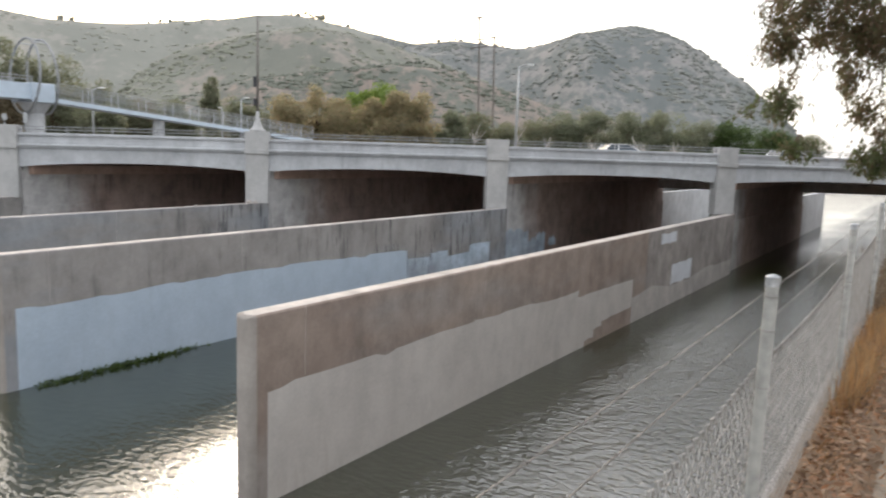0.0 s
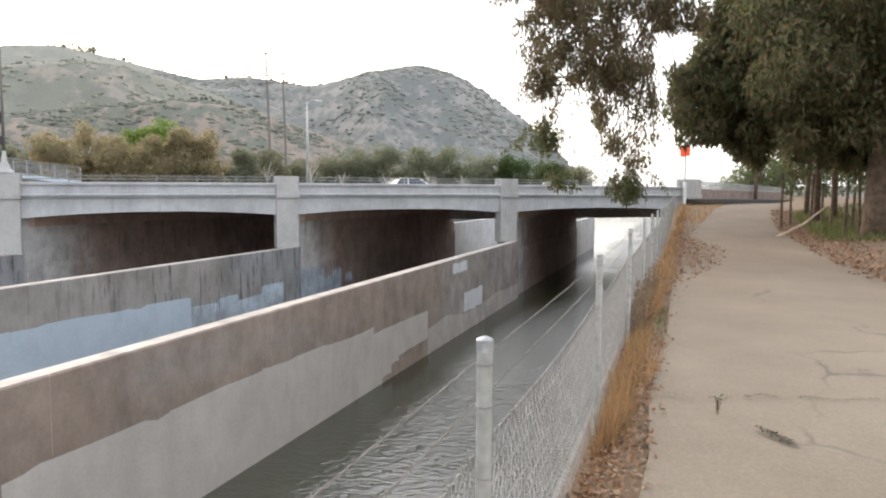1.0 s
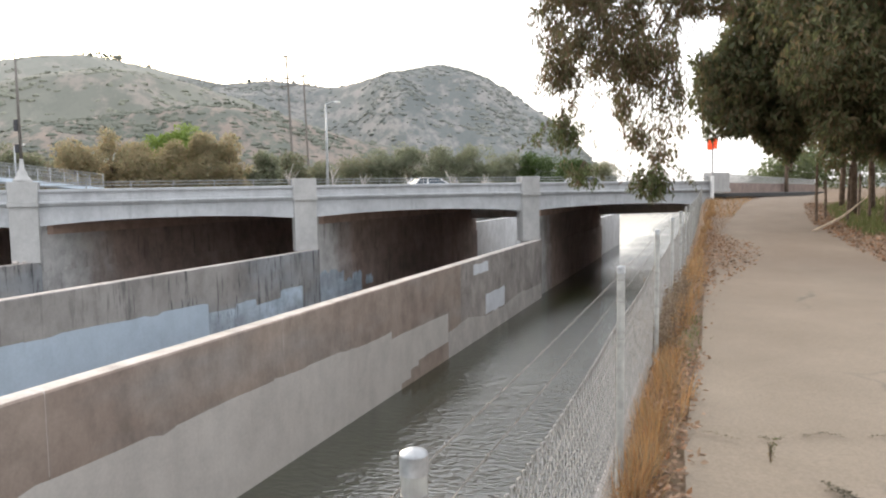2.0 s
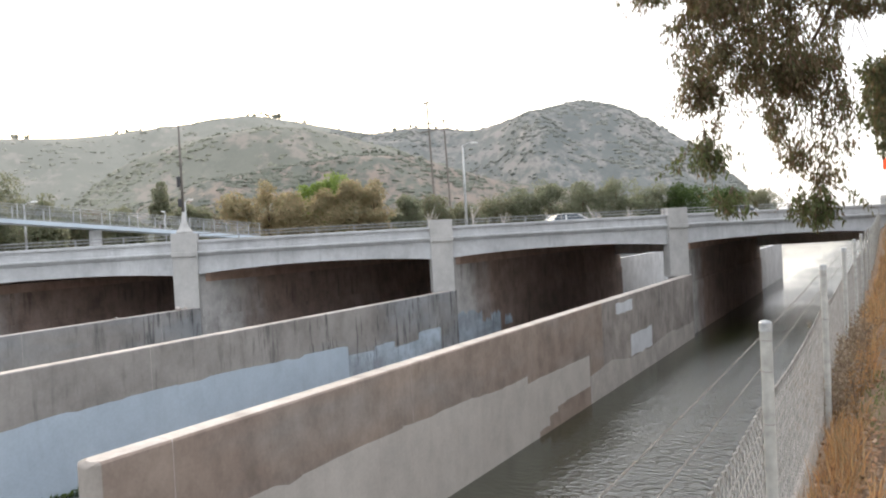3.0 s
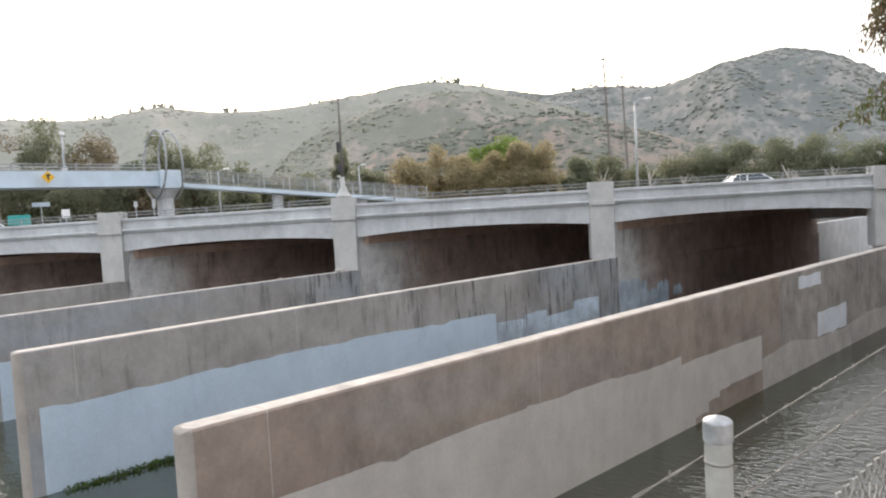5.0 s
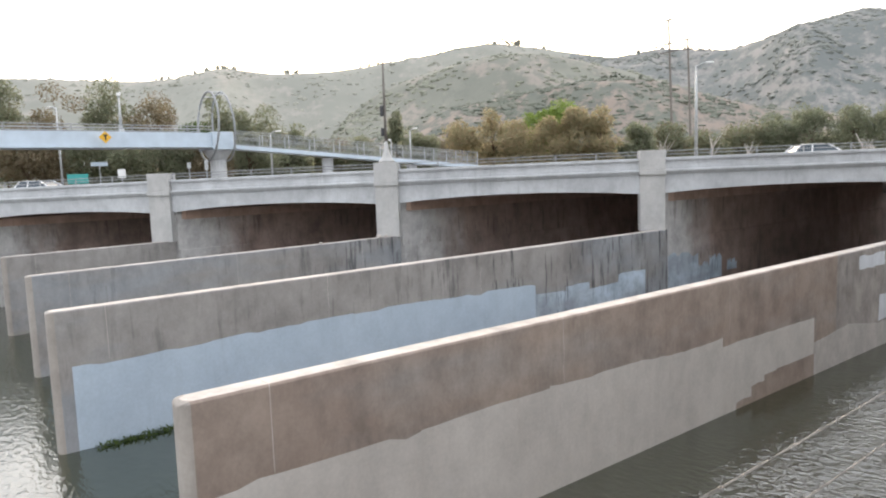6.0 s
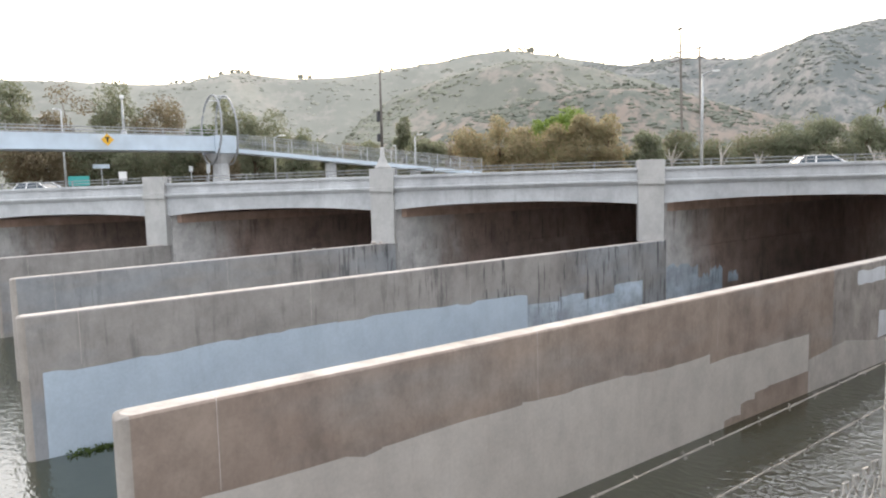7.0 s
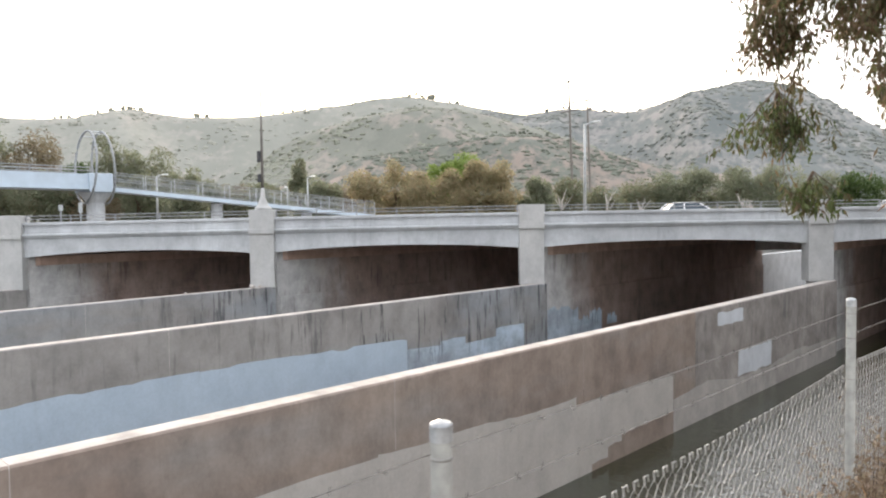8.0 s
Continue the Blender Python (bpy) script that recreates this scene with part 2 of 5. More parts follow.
# ---- building helpers ----
def finish(name, bm, mat, smooth=False):
    me = bpy.data.meshes.new(name)
    bmesh.ops.recalc_face_normals(bm, faces=bm.faces[:])
    bm.to_mesh(me)
    bm.free()
    me.materials.append(mat)
    if smooth:
        me.polygons.foreach_set("use_smooth", [True] * len(me.polygons))
    return me


def part(name, bm, mat, parent=None, label="", smooth=False):
    ob = new(name, finish(name, bm, mat, smooth))
    if parent is not None:
        ob.parent = parent
    if label:
        ob["label"] = label
    return ob


def thing(name, label, category, m=None, group="", kind=""):
    ob = new(name)
    ob.matrix_basis = m or Matrix()
    return tagged(ob, label, category, group, kind)


def add_box(bm, x0, x1, y0, y1, z0, z1, bevel=0.0):
    vs = [bm.verts.new((x, y, z)) for z in (z0, z1) for y in (y0, y1) for x in (x0, x1)]
    fs = [bm.faces.new([vs[i] for i in q]) for q in ((0, 2, 3, 1), (4, 5, 7, 6), (0, 1, 5, 4), (2, 6, 7, 3), (0, 4, 6, 2), (1, 3, 7, 5))]
    if bevel:
        es = list({e for f in fs for e in f.edges})
        bmesh.ops.bevel(bm, geom=es, offset=bevel, segments=2, affect='EDGES', profile=0.6)
    return bm


def box(x0, x1, y0, y1, z0, z1, bevel=0.0):
    return add_box(bmesh.new(), x0, x1, y0, y1, z0, z1, bevel)


def add_prism(bm, poly, z0, z1):
    """An upright prism over a plan polygon."""
    lo = [bm.verts.new((x, y, z0)) for x, y in poly]
    hi = [bm.verts.new((x, y, z1)) for x, y in poly]
    bm.faces.new(lo[::-1])
    bm.faces.new(hi)
    k = len(poly)
    for i in range(k):
        bm.faces.new((lo[i], lo[(i + 1) % k], hi[(i + 1) % k], hi[i]))
    return bm


def add_tube(bm, points, radii, seg=8, caps=True):
    """A round bar along the points, with a radius at each."""
    pts = [Vector(p) for p in points]
    rings = []
    for i, p in enumerate(pts):
        d = (pts[min(i + 1, len(pts) - 1)] - pts[max(i - 1, 0)]).normalized()
        side = d.cross(Vector((0.31, 0.17, 0.93)) if abs(d.z) < 0.9 else Vector((1, 0.1, 0))).normalized()
        up = side.cross(d)
        r = radii[i] if isinstance(radii, (list, tuple)) else radii
        rings.append([bm.verts.new(p + (side * math.cos(a) + up * math.sin(a)) * r) for a in [j * math.tau / seg for j in range(seg)]])
    for a, b in zip(rings, rings[1:]):
        for j in range(seg):
            bm.faces.new((a[j], a[(j + 1) % seg], b[(j + 1) % seg], b[j]))
    if caps:
        bm.faces.new(rings[0][::-1])
        bm.faces.new(rings[-1])
    return bm


def tube(points, radii, seg=8):
    return add_tube(bmesh.new(), points, radii, seg)


def add_sweep(bm, stations):
    """Skin between equal rings of points and close both ends."""
    rings = [[bm.verts.new(p) for p in ring] for ring in stations]
    k = len(rings[0])
    for a, b in zip(rings, rings[1:]):
        for j in range(k):
            bm.faces.new((a[j], a[(j + 1) % k], b[(j + 1) % k], b[j]))
    bm.faces.new(rings[0][::-1])
    bm.faces.new(rings[-1])
    return bm


def raw(name, verts, faces, mat, parent=None):
    me = bpy.data.meshes.new(name)
    me.from_pydata(verts, [], faces)
    me.materials.append(mat)
    ob = new(name, me)
    if parent is not None:
        ob.parent = parent
    return ob


def smoothstep(a, b, x):
    t = np.clip((np.asarray(x, float) - a) / (b - a), 0, 1)
    return t * t * (3 - 2 * t)


# ---- ground, water, hills ----
WATER_Z, BED_Z, WALL_TOP = -5.93, -6.6, -1.86
BANK_X, LEFT_X = 0.52, -70.0


def bank_level(x, y):
    """Height of the dry land on both sides of the channel, without the sunken strip along the fence."""
    h = 0.62 * smoothstep(30, 56, y) * smoothstep(70, 40, -x) + 0.1 * smoothstep(60, 66, y) * (x > 0)
    h = h + 0.5 * smoothstep(5.2, 9.0, x - 0.045 * y) * smoothstep(6, 20, y)
    h = h + 0.045 * smoothstep(4.6, 8.2, y) * (x > 0)
    return h - 0.03


def bank_height(x, y):
    return bank_level(x, y) - 0.24 * smoothstep(0.98, 0.62, x) * (np.asarray(x) > 0)


def build_ground():
    xs = sorted({-2600, -1800, -1200, -800, -500, -300, -200, -140, -100, LEFT_X - 0.4, LEFT_X, LEFT_X + 0.02, -50, -30, -10, BANK_X - 0.02, BANK_X, 0.6, 0.68, 0.76, 0.84,
                 1200, 2600, 700, 400, 250, 150, 90, 60, 40, 30, *[round(0.9 + 0.6 * i, 2) for i in range(34)]})
    ys = sorted({-1800, -900, -400, -200, -100, -50, -25, 140, 180, 230, 300, 380, 500, 700, 1000, 1399, 1400, 2600, *range(-12, 110, 2)})
    verts, faces = [], []
    for y in ys:
        for x in xs:
            wet = LEFT_X < x < BANK_X and -900 < y < 1400
            z = BED_Z if wet else float(bank_height(x, y))
            if not wet and 1.0 < x < 40 and -20 < y < 110:
                z += 0.05 * noise.noise((x * 0.5, y * 0.5, 0)) * float(smoothstep(5.0, 7.0, x - 0.045 * y))
            verts.append((x, y, z))
    w = len(xs)
    for j in range(len(ys) - 1):
        for i in range(w - 1):
            a = j * w + i
            faces.append((a, a + 1, a + w + 1, a + w))
    tagged(raw("ground", verts, faces, M_SOIL), "dry brown soil banks with a flat channel bed", "ground", kind="structure")


def build_water():
    bm = bmesh.new()
    xs = np.linspace(LEFT_X + 0.01, BANK_X - 0.03, 12)
    ys = [-300, -120, -60, -30, -10, 5, 20, 40, 60, 90, 130, 200, 400, 800, 1399]
    grid = [[bm.verts.new((x, y, WATER_Z)) for x in xs] for y in ys]
    for a, b in zip(grid, grid[1:]):
        for i in range(len(xs) - 1):
            bm.faces.new((a[i], a[i + 1], b[i + 1], b[i]))
    tagged(part("water", bm, M_WATER), "slow dark green river water with fine ripples", "water", kind="structure")


RIDGE = [(-125, 6.6), (-95, 7.4), (-77, 7.6), (-72.4, 7.6), (-68.7, 8.7), (-64.5, 8.2), (-60.5, 8.35), (-53, 9.2), (-47, 10.15), (-44, 9.7), (-38, 8.45), (-34.5, 8.95), (-30, 8.35), (-26, 8.7),
         (-23.2, 9.8), (-21, 10.3), (-18.3, 9.6), (-15.6, 8.1), (-12.6, 5.9), (-10.4, 4.0), (-8.2, 1.7), (-6.4, 0.3), (-5.5, 0.02), (3, 0.02), (20, 1.2), (60, 1.0)]


SPUR = [(-64, -1.0), (-60, 3.6), (-58.4, 5.4), (-56.4, 6.7), (-53.8, 7.65), (-51, 8.5), (-47.6, 9.15), (-44.8, 9.4), (-41, 8.7), (-36, 7.2), (-30, 5.0), (-24, 2.4), (-19, -1.0)]
FOOT = [(-62, -1.0), (-58, 2.8), (-51.5, 5.0), (-46.4, 6.0), (-42.4, 6.6), (-38, 7.0), (-34.8, 6.7), (-32, 5.7), (-28.2, 4.4), (-22.6, 3.4), (-16, 1.8), (-12, -1.0)]
# skyline, distance of foot and crest, bearings and depth of the gullies of each range
LAYERS = {"west": (RIDGE, 430, 760, (-125, -41), 15), "east": (RIDGE, 400, 760, (-41.9, 61), 20), "spur": (SPUR, 330, 540, (-64, -19), 13), "foot": (FOOT, 235, 385, (-62, -12), 8)}


def skyline(profile, a):
    xs, ys = [p[0] for p in profile], [p[1] for p in profile]
    return float(sum(np.interp(a + d, xs, ys) for d in (-0.9, -0.4, 0, 0.4, 0.9)) / 5)


def hill_height(layer, r, a):
    """Height of one range of hills at a distance and a bearing in degrees, with its gullies and spurs."""
    profile, near, far, _, depth = LAYERS[layer]
    top = far * math.tan(radians(skyline(profile, a) + 0.12))
    if r > far:
        return top - (r - far) * 0.6
    f = (r - near) / (far - near)
    z = top * float(smoothstep(-0.12, 1.08, f)) if top > 0 else top
    t = radians(a)
    x, y = r * math.sin(t), r * math.cos(t)
    gully = 0.5 + 0.6 * noise.noise((a * 0.16 + f * 0.9, f * 0.5, 7.0 + near)) + 0.12 * noise.noise((a * 0.42 - f * 0.8, f * 1.0, 2.0 + near))
    fade = float(smoothstep(1.0, 0.75, f)) * float(smoothstep(0.0, 0.3, f))
    rough = noise.fractal((x * 0.01, y * 0.01, 3.1), 1.0, 2.1, 3)
    return z + ((gully - 0.5) * depth * 1.6 + rough * 2.0) * fade + rough * 0.5


def build_hills():
    for layer, mat, label in (("west", M_HILL_WEST, "dry hills along the western skyline, paled for haze"), ("east", M_HILL_EAST, "hazy grey-green rocky hill with pale soil gullies"),
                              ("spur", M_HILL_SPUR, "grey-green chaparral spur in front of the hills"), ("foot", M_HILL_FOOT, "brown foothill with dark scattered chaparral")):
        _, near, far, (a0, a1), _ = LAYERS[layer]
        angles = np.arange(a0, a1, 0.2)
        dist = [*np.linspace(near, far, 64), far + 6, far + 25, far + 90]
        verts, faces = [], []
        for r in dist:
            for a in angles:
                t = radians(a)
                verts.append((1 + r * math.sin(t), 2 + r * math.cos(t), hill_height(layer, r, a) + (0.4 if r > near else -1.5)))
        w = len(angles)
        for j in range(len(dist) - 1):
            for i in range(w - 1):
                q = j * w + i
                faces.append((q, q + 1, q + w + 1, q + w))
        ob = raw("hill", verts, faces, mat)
        ob.data.polygons.foreach_set("use_smooth", [True] * len(ob.data.polygons))
        tagged(ob, label, "hill", group="hills behind the river", kind="structure")


build_ground()
build_water()
build_hills()

# ---- path and bank wall ----
def path_edges(y):
    """Left and right edge of the path at a distance along it."""
    bend = 0.0016 * max(0, y - 12) ** 2 * 0.9
    left = 0.98 + 0.012 * max(0, y - 5) + bend * 0.9
    right = 4.35 + 0.012 * y + bend
    return left, right


def build_path():
    bm = bmesh.new()
    rows = []
    for j in range(-20, 67):
        y = j * 1.0
        l, r = path_edges(y)
        l += 0.07 * noise.noise((y * 0.7, 1, 0)) + 0.05 * noise.noise((y * 2.3, 5, 0))
        r += 0.1 * noise.noise((y * 0.6, 9, 0))
        rows.append([bm.verts.new((l + (r - l) * i / 8, y, float(bank_height(l + (r - l) * i / 8, y)) + 0.034 + 0.012 * math.sin(math.pi * i / 8))) for i in range(9)])
    for a, b in zip(rows, rows[1:]):
        for i in range(8):
            bm.faces.new((a[i], a[i + 1], b[i + 1], b[i]))
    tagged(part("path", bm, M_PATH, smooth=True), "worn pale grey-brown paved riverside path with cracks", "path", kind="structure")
    bm = box(BANK_X - 0.05, BANK_X + 0.06, -60, 56.5, BED_Z, -0.3, 0.015)
    tagged(part("wall_bank", bm, M_WALL_GREY), "vertical grey concrete wall of the river bank", "retaining wall", kind="structure")
    bm = box(LEFT_X - 0.3, LEFT_X + 0.3, -200, 300, BED_Z, 0.05, 0.02)
    tagged(part("wall_far_bank", bm, M_WALL_GREY), "vertical grey concrete wall of the opposite river bank", "retaining wall", kind="structure")


build_path()

# ---- divider walls in the river ----
def build_divider(nose, pier, thick, mat, paint, label, steps, patches, wash=()):
    """A long thin wall from its rounded nose to the bridge pier; its visible face starts at nose and ends at pier (plan points)."""
    d = Vector((pier[0] - nose[0], pier[1] - nose[1], 0))
    length = d.length
    yaw = math.degrees(math.atan2(-d.x, d.y))
    wall = thing("divider_wall", label, "wall", pose(nose[0], nose[1], 0, 0, 0, yaw), "divider walls in the river", "structure")
    s, first = 0.0, True
    joints = [1.5]
    while joints[-1] + 7.3 < length - 2:
        joints.append(joints[-1] + 7.3)
    joints.append(length)
    for e in joints:
        a, b = s, e - 0.014
        c = 0.035
        prof = [(-thick, BED_Z), (0, BED_Z), (0, WALL_TOP - c), (-c, WALL_TOP), (-thick + c, WALL_TOP), (-thick, WALL_TOP - c)]
        st = []
        if first:
            for i in range(7):
                t = i / 6 * math.pi / 2
                inset = 0.17 * (1 - math.sin(t))
                y = a + 0.17 * (1 - math.cos(t))
                zi = 0.09 * (1 - math.sin(t))
                st.append([(min(x, -inset) if x > -thick / 2 else max(x, -thick + inset), y, z if z == BED_Z else z - zi) for x, z in prof])
        else:
            st.append([(x, a, z) for x, z in prof])
        if first:
            part("wall_nose", add_sweep(bmesh.new(), st), M_NOSE, wall, "paler rounded wall end")
            st = [[(x, a + 0.172, z) for x, z in prof]]
        st.append([(x, b, z) for x, z in prof])
        part("wall_panel", add_sweep(bmesh.new(), st), mat if a < 22 or mat == M_WALL_GREY else M_WALL_MIXED, wall)
        if e < length:
            part("joint", box(-thick + 0.02, -0.003, b, e, -3.4, WALL_TOP - 0.003), M_CAP, wall, "pale mortar joint")
        # weathered top
        t0 = a + (0.1 if first else 0)
        ends = [(-thick + 0.2, t0), (-0.2, t0), (-0.05, t0 + 0.12), (-0.05, b), (-thick + 0.05, b), (-thick + 0.05, t0 + 0.12)] if first else [(-thick + 0.05, t0), (-0.05, t0), (-0.05, b), (-thick + 0.05, b)]
        part("coping", add_prism(bmesh.new(), ends, WALL_TOP - 0.01, WALL_TOP + 0.004), M_CAP, wall, "bleached pale wall top")
        s, first = e, False
    if paint:
        rnd = random.Random(len(steps))
        pieces = [(a, b, "paint_coat", paint, "patch of cover paint over the concrete") for a, b in zip(steps, steps[1:])]
        pieces += [(a, b, "washed_zone", M_WASH, "paler scoured concrete near the water") for a, b in zip(wash, wash[1:])]
        for (s0, z0, b0), (s1, z1, b1), name, cover, words in pieces:
            bm = bmesh.new()
            lo = [bm.verts.new((0.004, s0, b0)), bm.verts.new((0.004, (s0 + s1) / 2, b0 + rnd.uniform(-0.05, 0.05))), bm.verts.new((0.004, s1, b0))]
            k = max(2, int((s1 - s0) / 0.35))
            hi = []
            lift = 0.0
            for i in range(k, -1, -1):
                f = i / k
                if rnd.random() < 0.3:
                    lift = rnd.uniform(-0.06, 0.06)
                hi.append(bm.verts.new((0.004, s0 + (s1 - s0) * f, z0 + (z1 - z0) * f + lift + rnd.uniform(-0.012, 0.012))))
            face = bm.faces.new(lo + hi)
            ext = bmesh.ops.extrude_face_region(bm, geom=[face])
            bmesh.ops.translate(bm, vec=(-0.006, 0, 0), verts=[v for v in ext["geom"] if isinstance(v, bmesh.types.BMVert)])
            part(name, bm, M_PAINT_STAINED if cover == M_PAINT_BLUE and s0 > 19.3 else cover, wall, words)
        for s0, s1, z0, z1 in patches:
            bm = bmesh.new()
            ring = []
            for (sa, za), (sb, zb) in (((s0, z0), (s1, z0)), ((s1, z0), (s1, z1)), ((s1, z1), (s0, z1)), ((s0, z1), (s0, z0))):
                for i in range(6):
                    f = i / 6
                    ring.append(bm.verts.new((0.005, sa + (sb - sa) * f + rnd.uniform(-0.04, 0.04), za + (zb - za) * f + rnd.uniform(-0.05, 0.05))))
            face = bm.faces.new(ring)
            ext = bmesh.ops.extrude_face_region(bm, geom=[face])
            bmesh.ops.translate(bm, vec=(-0.006, 0, 0), verts=[v for v in ext["geom"] if isinstance(v, bmesh.types.BMVert)])
            part("paint_patch", bm, M_PAINT_PALE, wall, "patch of pale cover paint over the concrete")
    return wall


build_divider((-9.67, 7.92), (-9.72, 48.4), 0.52, M_WALL_WARM, M_PAINT_WARM, "long warm grey concrete divider wall with off-white painted lower half",
              [(0.45, -3.46, -6.2), (4.6, -3.50, -6.2), (8.3, -3.43, -6.2), (12.6, -3.51, -6.2), (15.7, -3.56, -6.2), (15.71, -3.80, -6.2), (16.5, -3.81, -5.72), (17.4, -3.83, -5.4), (18.2, -3.84, -5.2), (19.0, -3.85, -5.1), (19.01, -3.82, -5.15), (21.65, -3.88, -5.2)],
              [(27.3, 30.9, -4.9, -3.85), (25.3, 27.75, -2.62, -2.10)],
              [(21.67, -4.75, -6.2), (24.5, -4.55, -6.2), (27.2, -4.95, -6.2), (30.9, -5.0, -6.2), (33.0, -4.75, -6.2), (40.3, -4.85, -6.2)])
build_divider((-20.44, 7.75), (-21.0, 37.6), 0.52, M_WALL_GREY, M_PAINT_BLUE, "long stained grey concrete divider wall with pale blue painted lower half",
              [(s, z, -6.2) for s, z in ((0.5, -3.52), (5.0, -3.43), (9.8, -3.37), (15.0, -3.48), (19.4, -3.58), (19.41, -4.0), (21.5, -4.1), (21.51, -3.85), (23.2, -3.9), (23.21, -4.25), (25.5, -4.2), (25.51, -3.75), (27.8, -3.8))],
              [])
build_divider((-30.15, 8.55), (-31.55, 27.3), 0.52, M_WALL_GREY, M_PAINT_BLUE, "grey concrete divider wall with pale blue painted lower half",
              [(0.5, -3.6, -6.2), (8, -3.55, -6.2), (13, -3.7, -6.2)], [])
build_divider((-40.2, 8.8), (-41.45, 17.8), 0.52, M_WALL_GREY, None, "grey concrete divider wall standing in the river", [], [])

# ---- road bridge ----
BRIDGE = pose(-11.35, 46.9, 0, 0, 0, 44.165)
PIERS = [-69.5, -55.9, -42.53, -28.8, -14.22, 1.27]
END_U = 17.35
WIDTH = 22.0


def crest(u):
    """Top of the parapet along the bridge."""
    return 2.09 + 0.0030 * u - 0.00011 * u * u


def ribbon(u0, u1, profile, n=14, low=None):
    """A closed profile of (depth, drop) carried along the bridge from u0 to u1; low(u) replaces a drop of None."""
    st = []
    for i in range(n + 1):
        u = u0 + (u1 - u0) * i / n
        st.append([(u, v, low(u) if dz is None else crest(u) + dz) for v, dz in profile])
    return add_sweep(bmesh.new(), st)


def build_bridge():
    br = thing("road_bridge", "long low grey concrete road bridge with shallow arched spans and square pilasters", "bridge", BRIDGE, kind="structure")
    edges = [-84.0] + PIERS + [END_U + 0.7]
    for a, b in zip(edges, edges[1:]):
        u0, u1 = a + 0.6, b - 0.6
        mid, half = (u0 + u1) / 2, (u1 - u0) / 2

        def arch(u):
            return crest(u) - 1.93 + 0.28 * (1 - abs((u - mid) / half) ** 2.2)

        part("spandrel", ribbon(u0, u1, [(0.02, -0.86), (0.55, -0.86), (0.55, None), (0.02, None)], 20, arch), M_BRIDGE, br)
        part("cornice", ribbon(u0, u1, [(-0.24, -0.66), (-0.24, -0.74), (-0.15, -0.78), (-0.10, -0.86), (-0.02, -0.90), (0.3, -0.90), (0.3, -0.62), (-0.02, -0.62)]), M_BRIDGE, br)
        part("parapet", ribbon(u0, u1, [(0.03, -0.15), (0.03, -0.625), (0.3, -0.625), (0.3, -0.15)]), M_BRIDGE, br)
        part("coping", ribbon(u0, u1, [(-0.10, -0.02), (-0.08, 0), (0.33, 0), (0.35, -0.02), (0.35, -0.15), (-0.10, -0.15)]), M_BRIDGE, br)
        part("far_parapet", ribbon(u0, u1, [(WIDTH - 0.3, 0.0), (WIDTH - 0.3, -3.3), (WIDTH, -3.3), (WIDTH, 0.0)]), M_BRIDGE, br, "deep girder and parapet on the far side")
        part("soffit", ribbon(u0 - 0.3, u1 + 0.3, [(0.56, -1.05), (WIDTH - 0.31, -1.05), (WIDTH - 0.31, None), (0.56, None)], 20, lambda u: arch(min(max(u, u0), u1)) + 0.12), M_SOFFIT, br, "brown-stained underside")
        # metal rail on the parapet
        n = max(3, round((u1 - u0) / 2.4))
        for i in range(n + 1):
            u = u0 + 0.15 + (u1 - u0 - 0.3) * i / n
            part("rail_post", box(u - 0.03, u + 0.03, 0.12, 0.18, crest(u), crest(u) + 0.36), M_RAIL, br)
        for dz in (0.17, 0.34):
            part("handrail", tube([(u0 + 0.05, 0.15, crest(u0) + dz), (mid, 0.15, crest(mid) + dz), (u1 - 0.05, 0.15, crest(u1) + dz)], 0.026, 6), M_RAIL, br)
    for u in PIERS + [END_U + 0.9]:
        w = 0.66 if u < END_U else 0.9
        top = crest(u) + (0.40 if u < END_U else 0.62)
        if u < END_U:
            part("pilaster", box(u - w, u + w, -0.22, 0.6, WALL_TOP - 0.04, crest(u) - 0.9, 0.015), M_PILASTER, br)
        part("pilaster_belt", box(u - w - 0.05, u + w + 0.05, -0.36, 0.6, crest(u) - 0.898, crest(u) - 0.64, 0.03), M_PILASTER, br)
        part("pilaster_head", box(u - w - 0.02, u + w + 0.02, -0.25, 0.62, crest(u) - 0.638, top, 0.03), M_PILASTER, br)
    # the skewed last stretch over the water, up to the bank
    skew = [(END_U - 0.1, 0.9), (38.2, WIDTH - 0.31), (END_U - 0.1, WIDTH - 0.31)]
    part("soffit", add_prism(bmesh.new(), skew, crest(END_U) - 1.93, crest(END_U) - 1.32), M_SOFFIT, br, "brown-stained underside")
    part("far_parapet", ribbon(END_U + 0.12, 39.0, [(WIDTH - 0.3, 0.0), (WIDTH - 0.3, -3.3), (WIDTH, -3.3), (WIDTH, 0.0)]), M_BRIDGE, br, "deep girder and parapet on the far side")
    part("roadway", ribbon(-84, END_U + 20, [(0.36, -1.0), (0.36, -1.3), (WIDTH - 0.32, -1.3), (WIDTH - 0.32, -1.0)]), M_ROAD, br, "grey asphalt roadway")
    return br


def plan_point(u, v):
    p = BRIDGE @ Vector((u, v, 0))
    return p.x, p.y


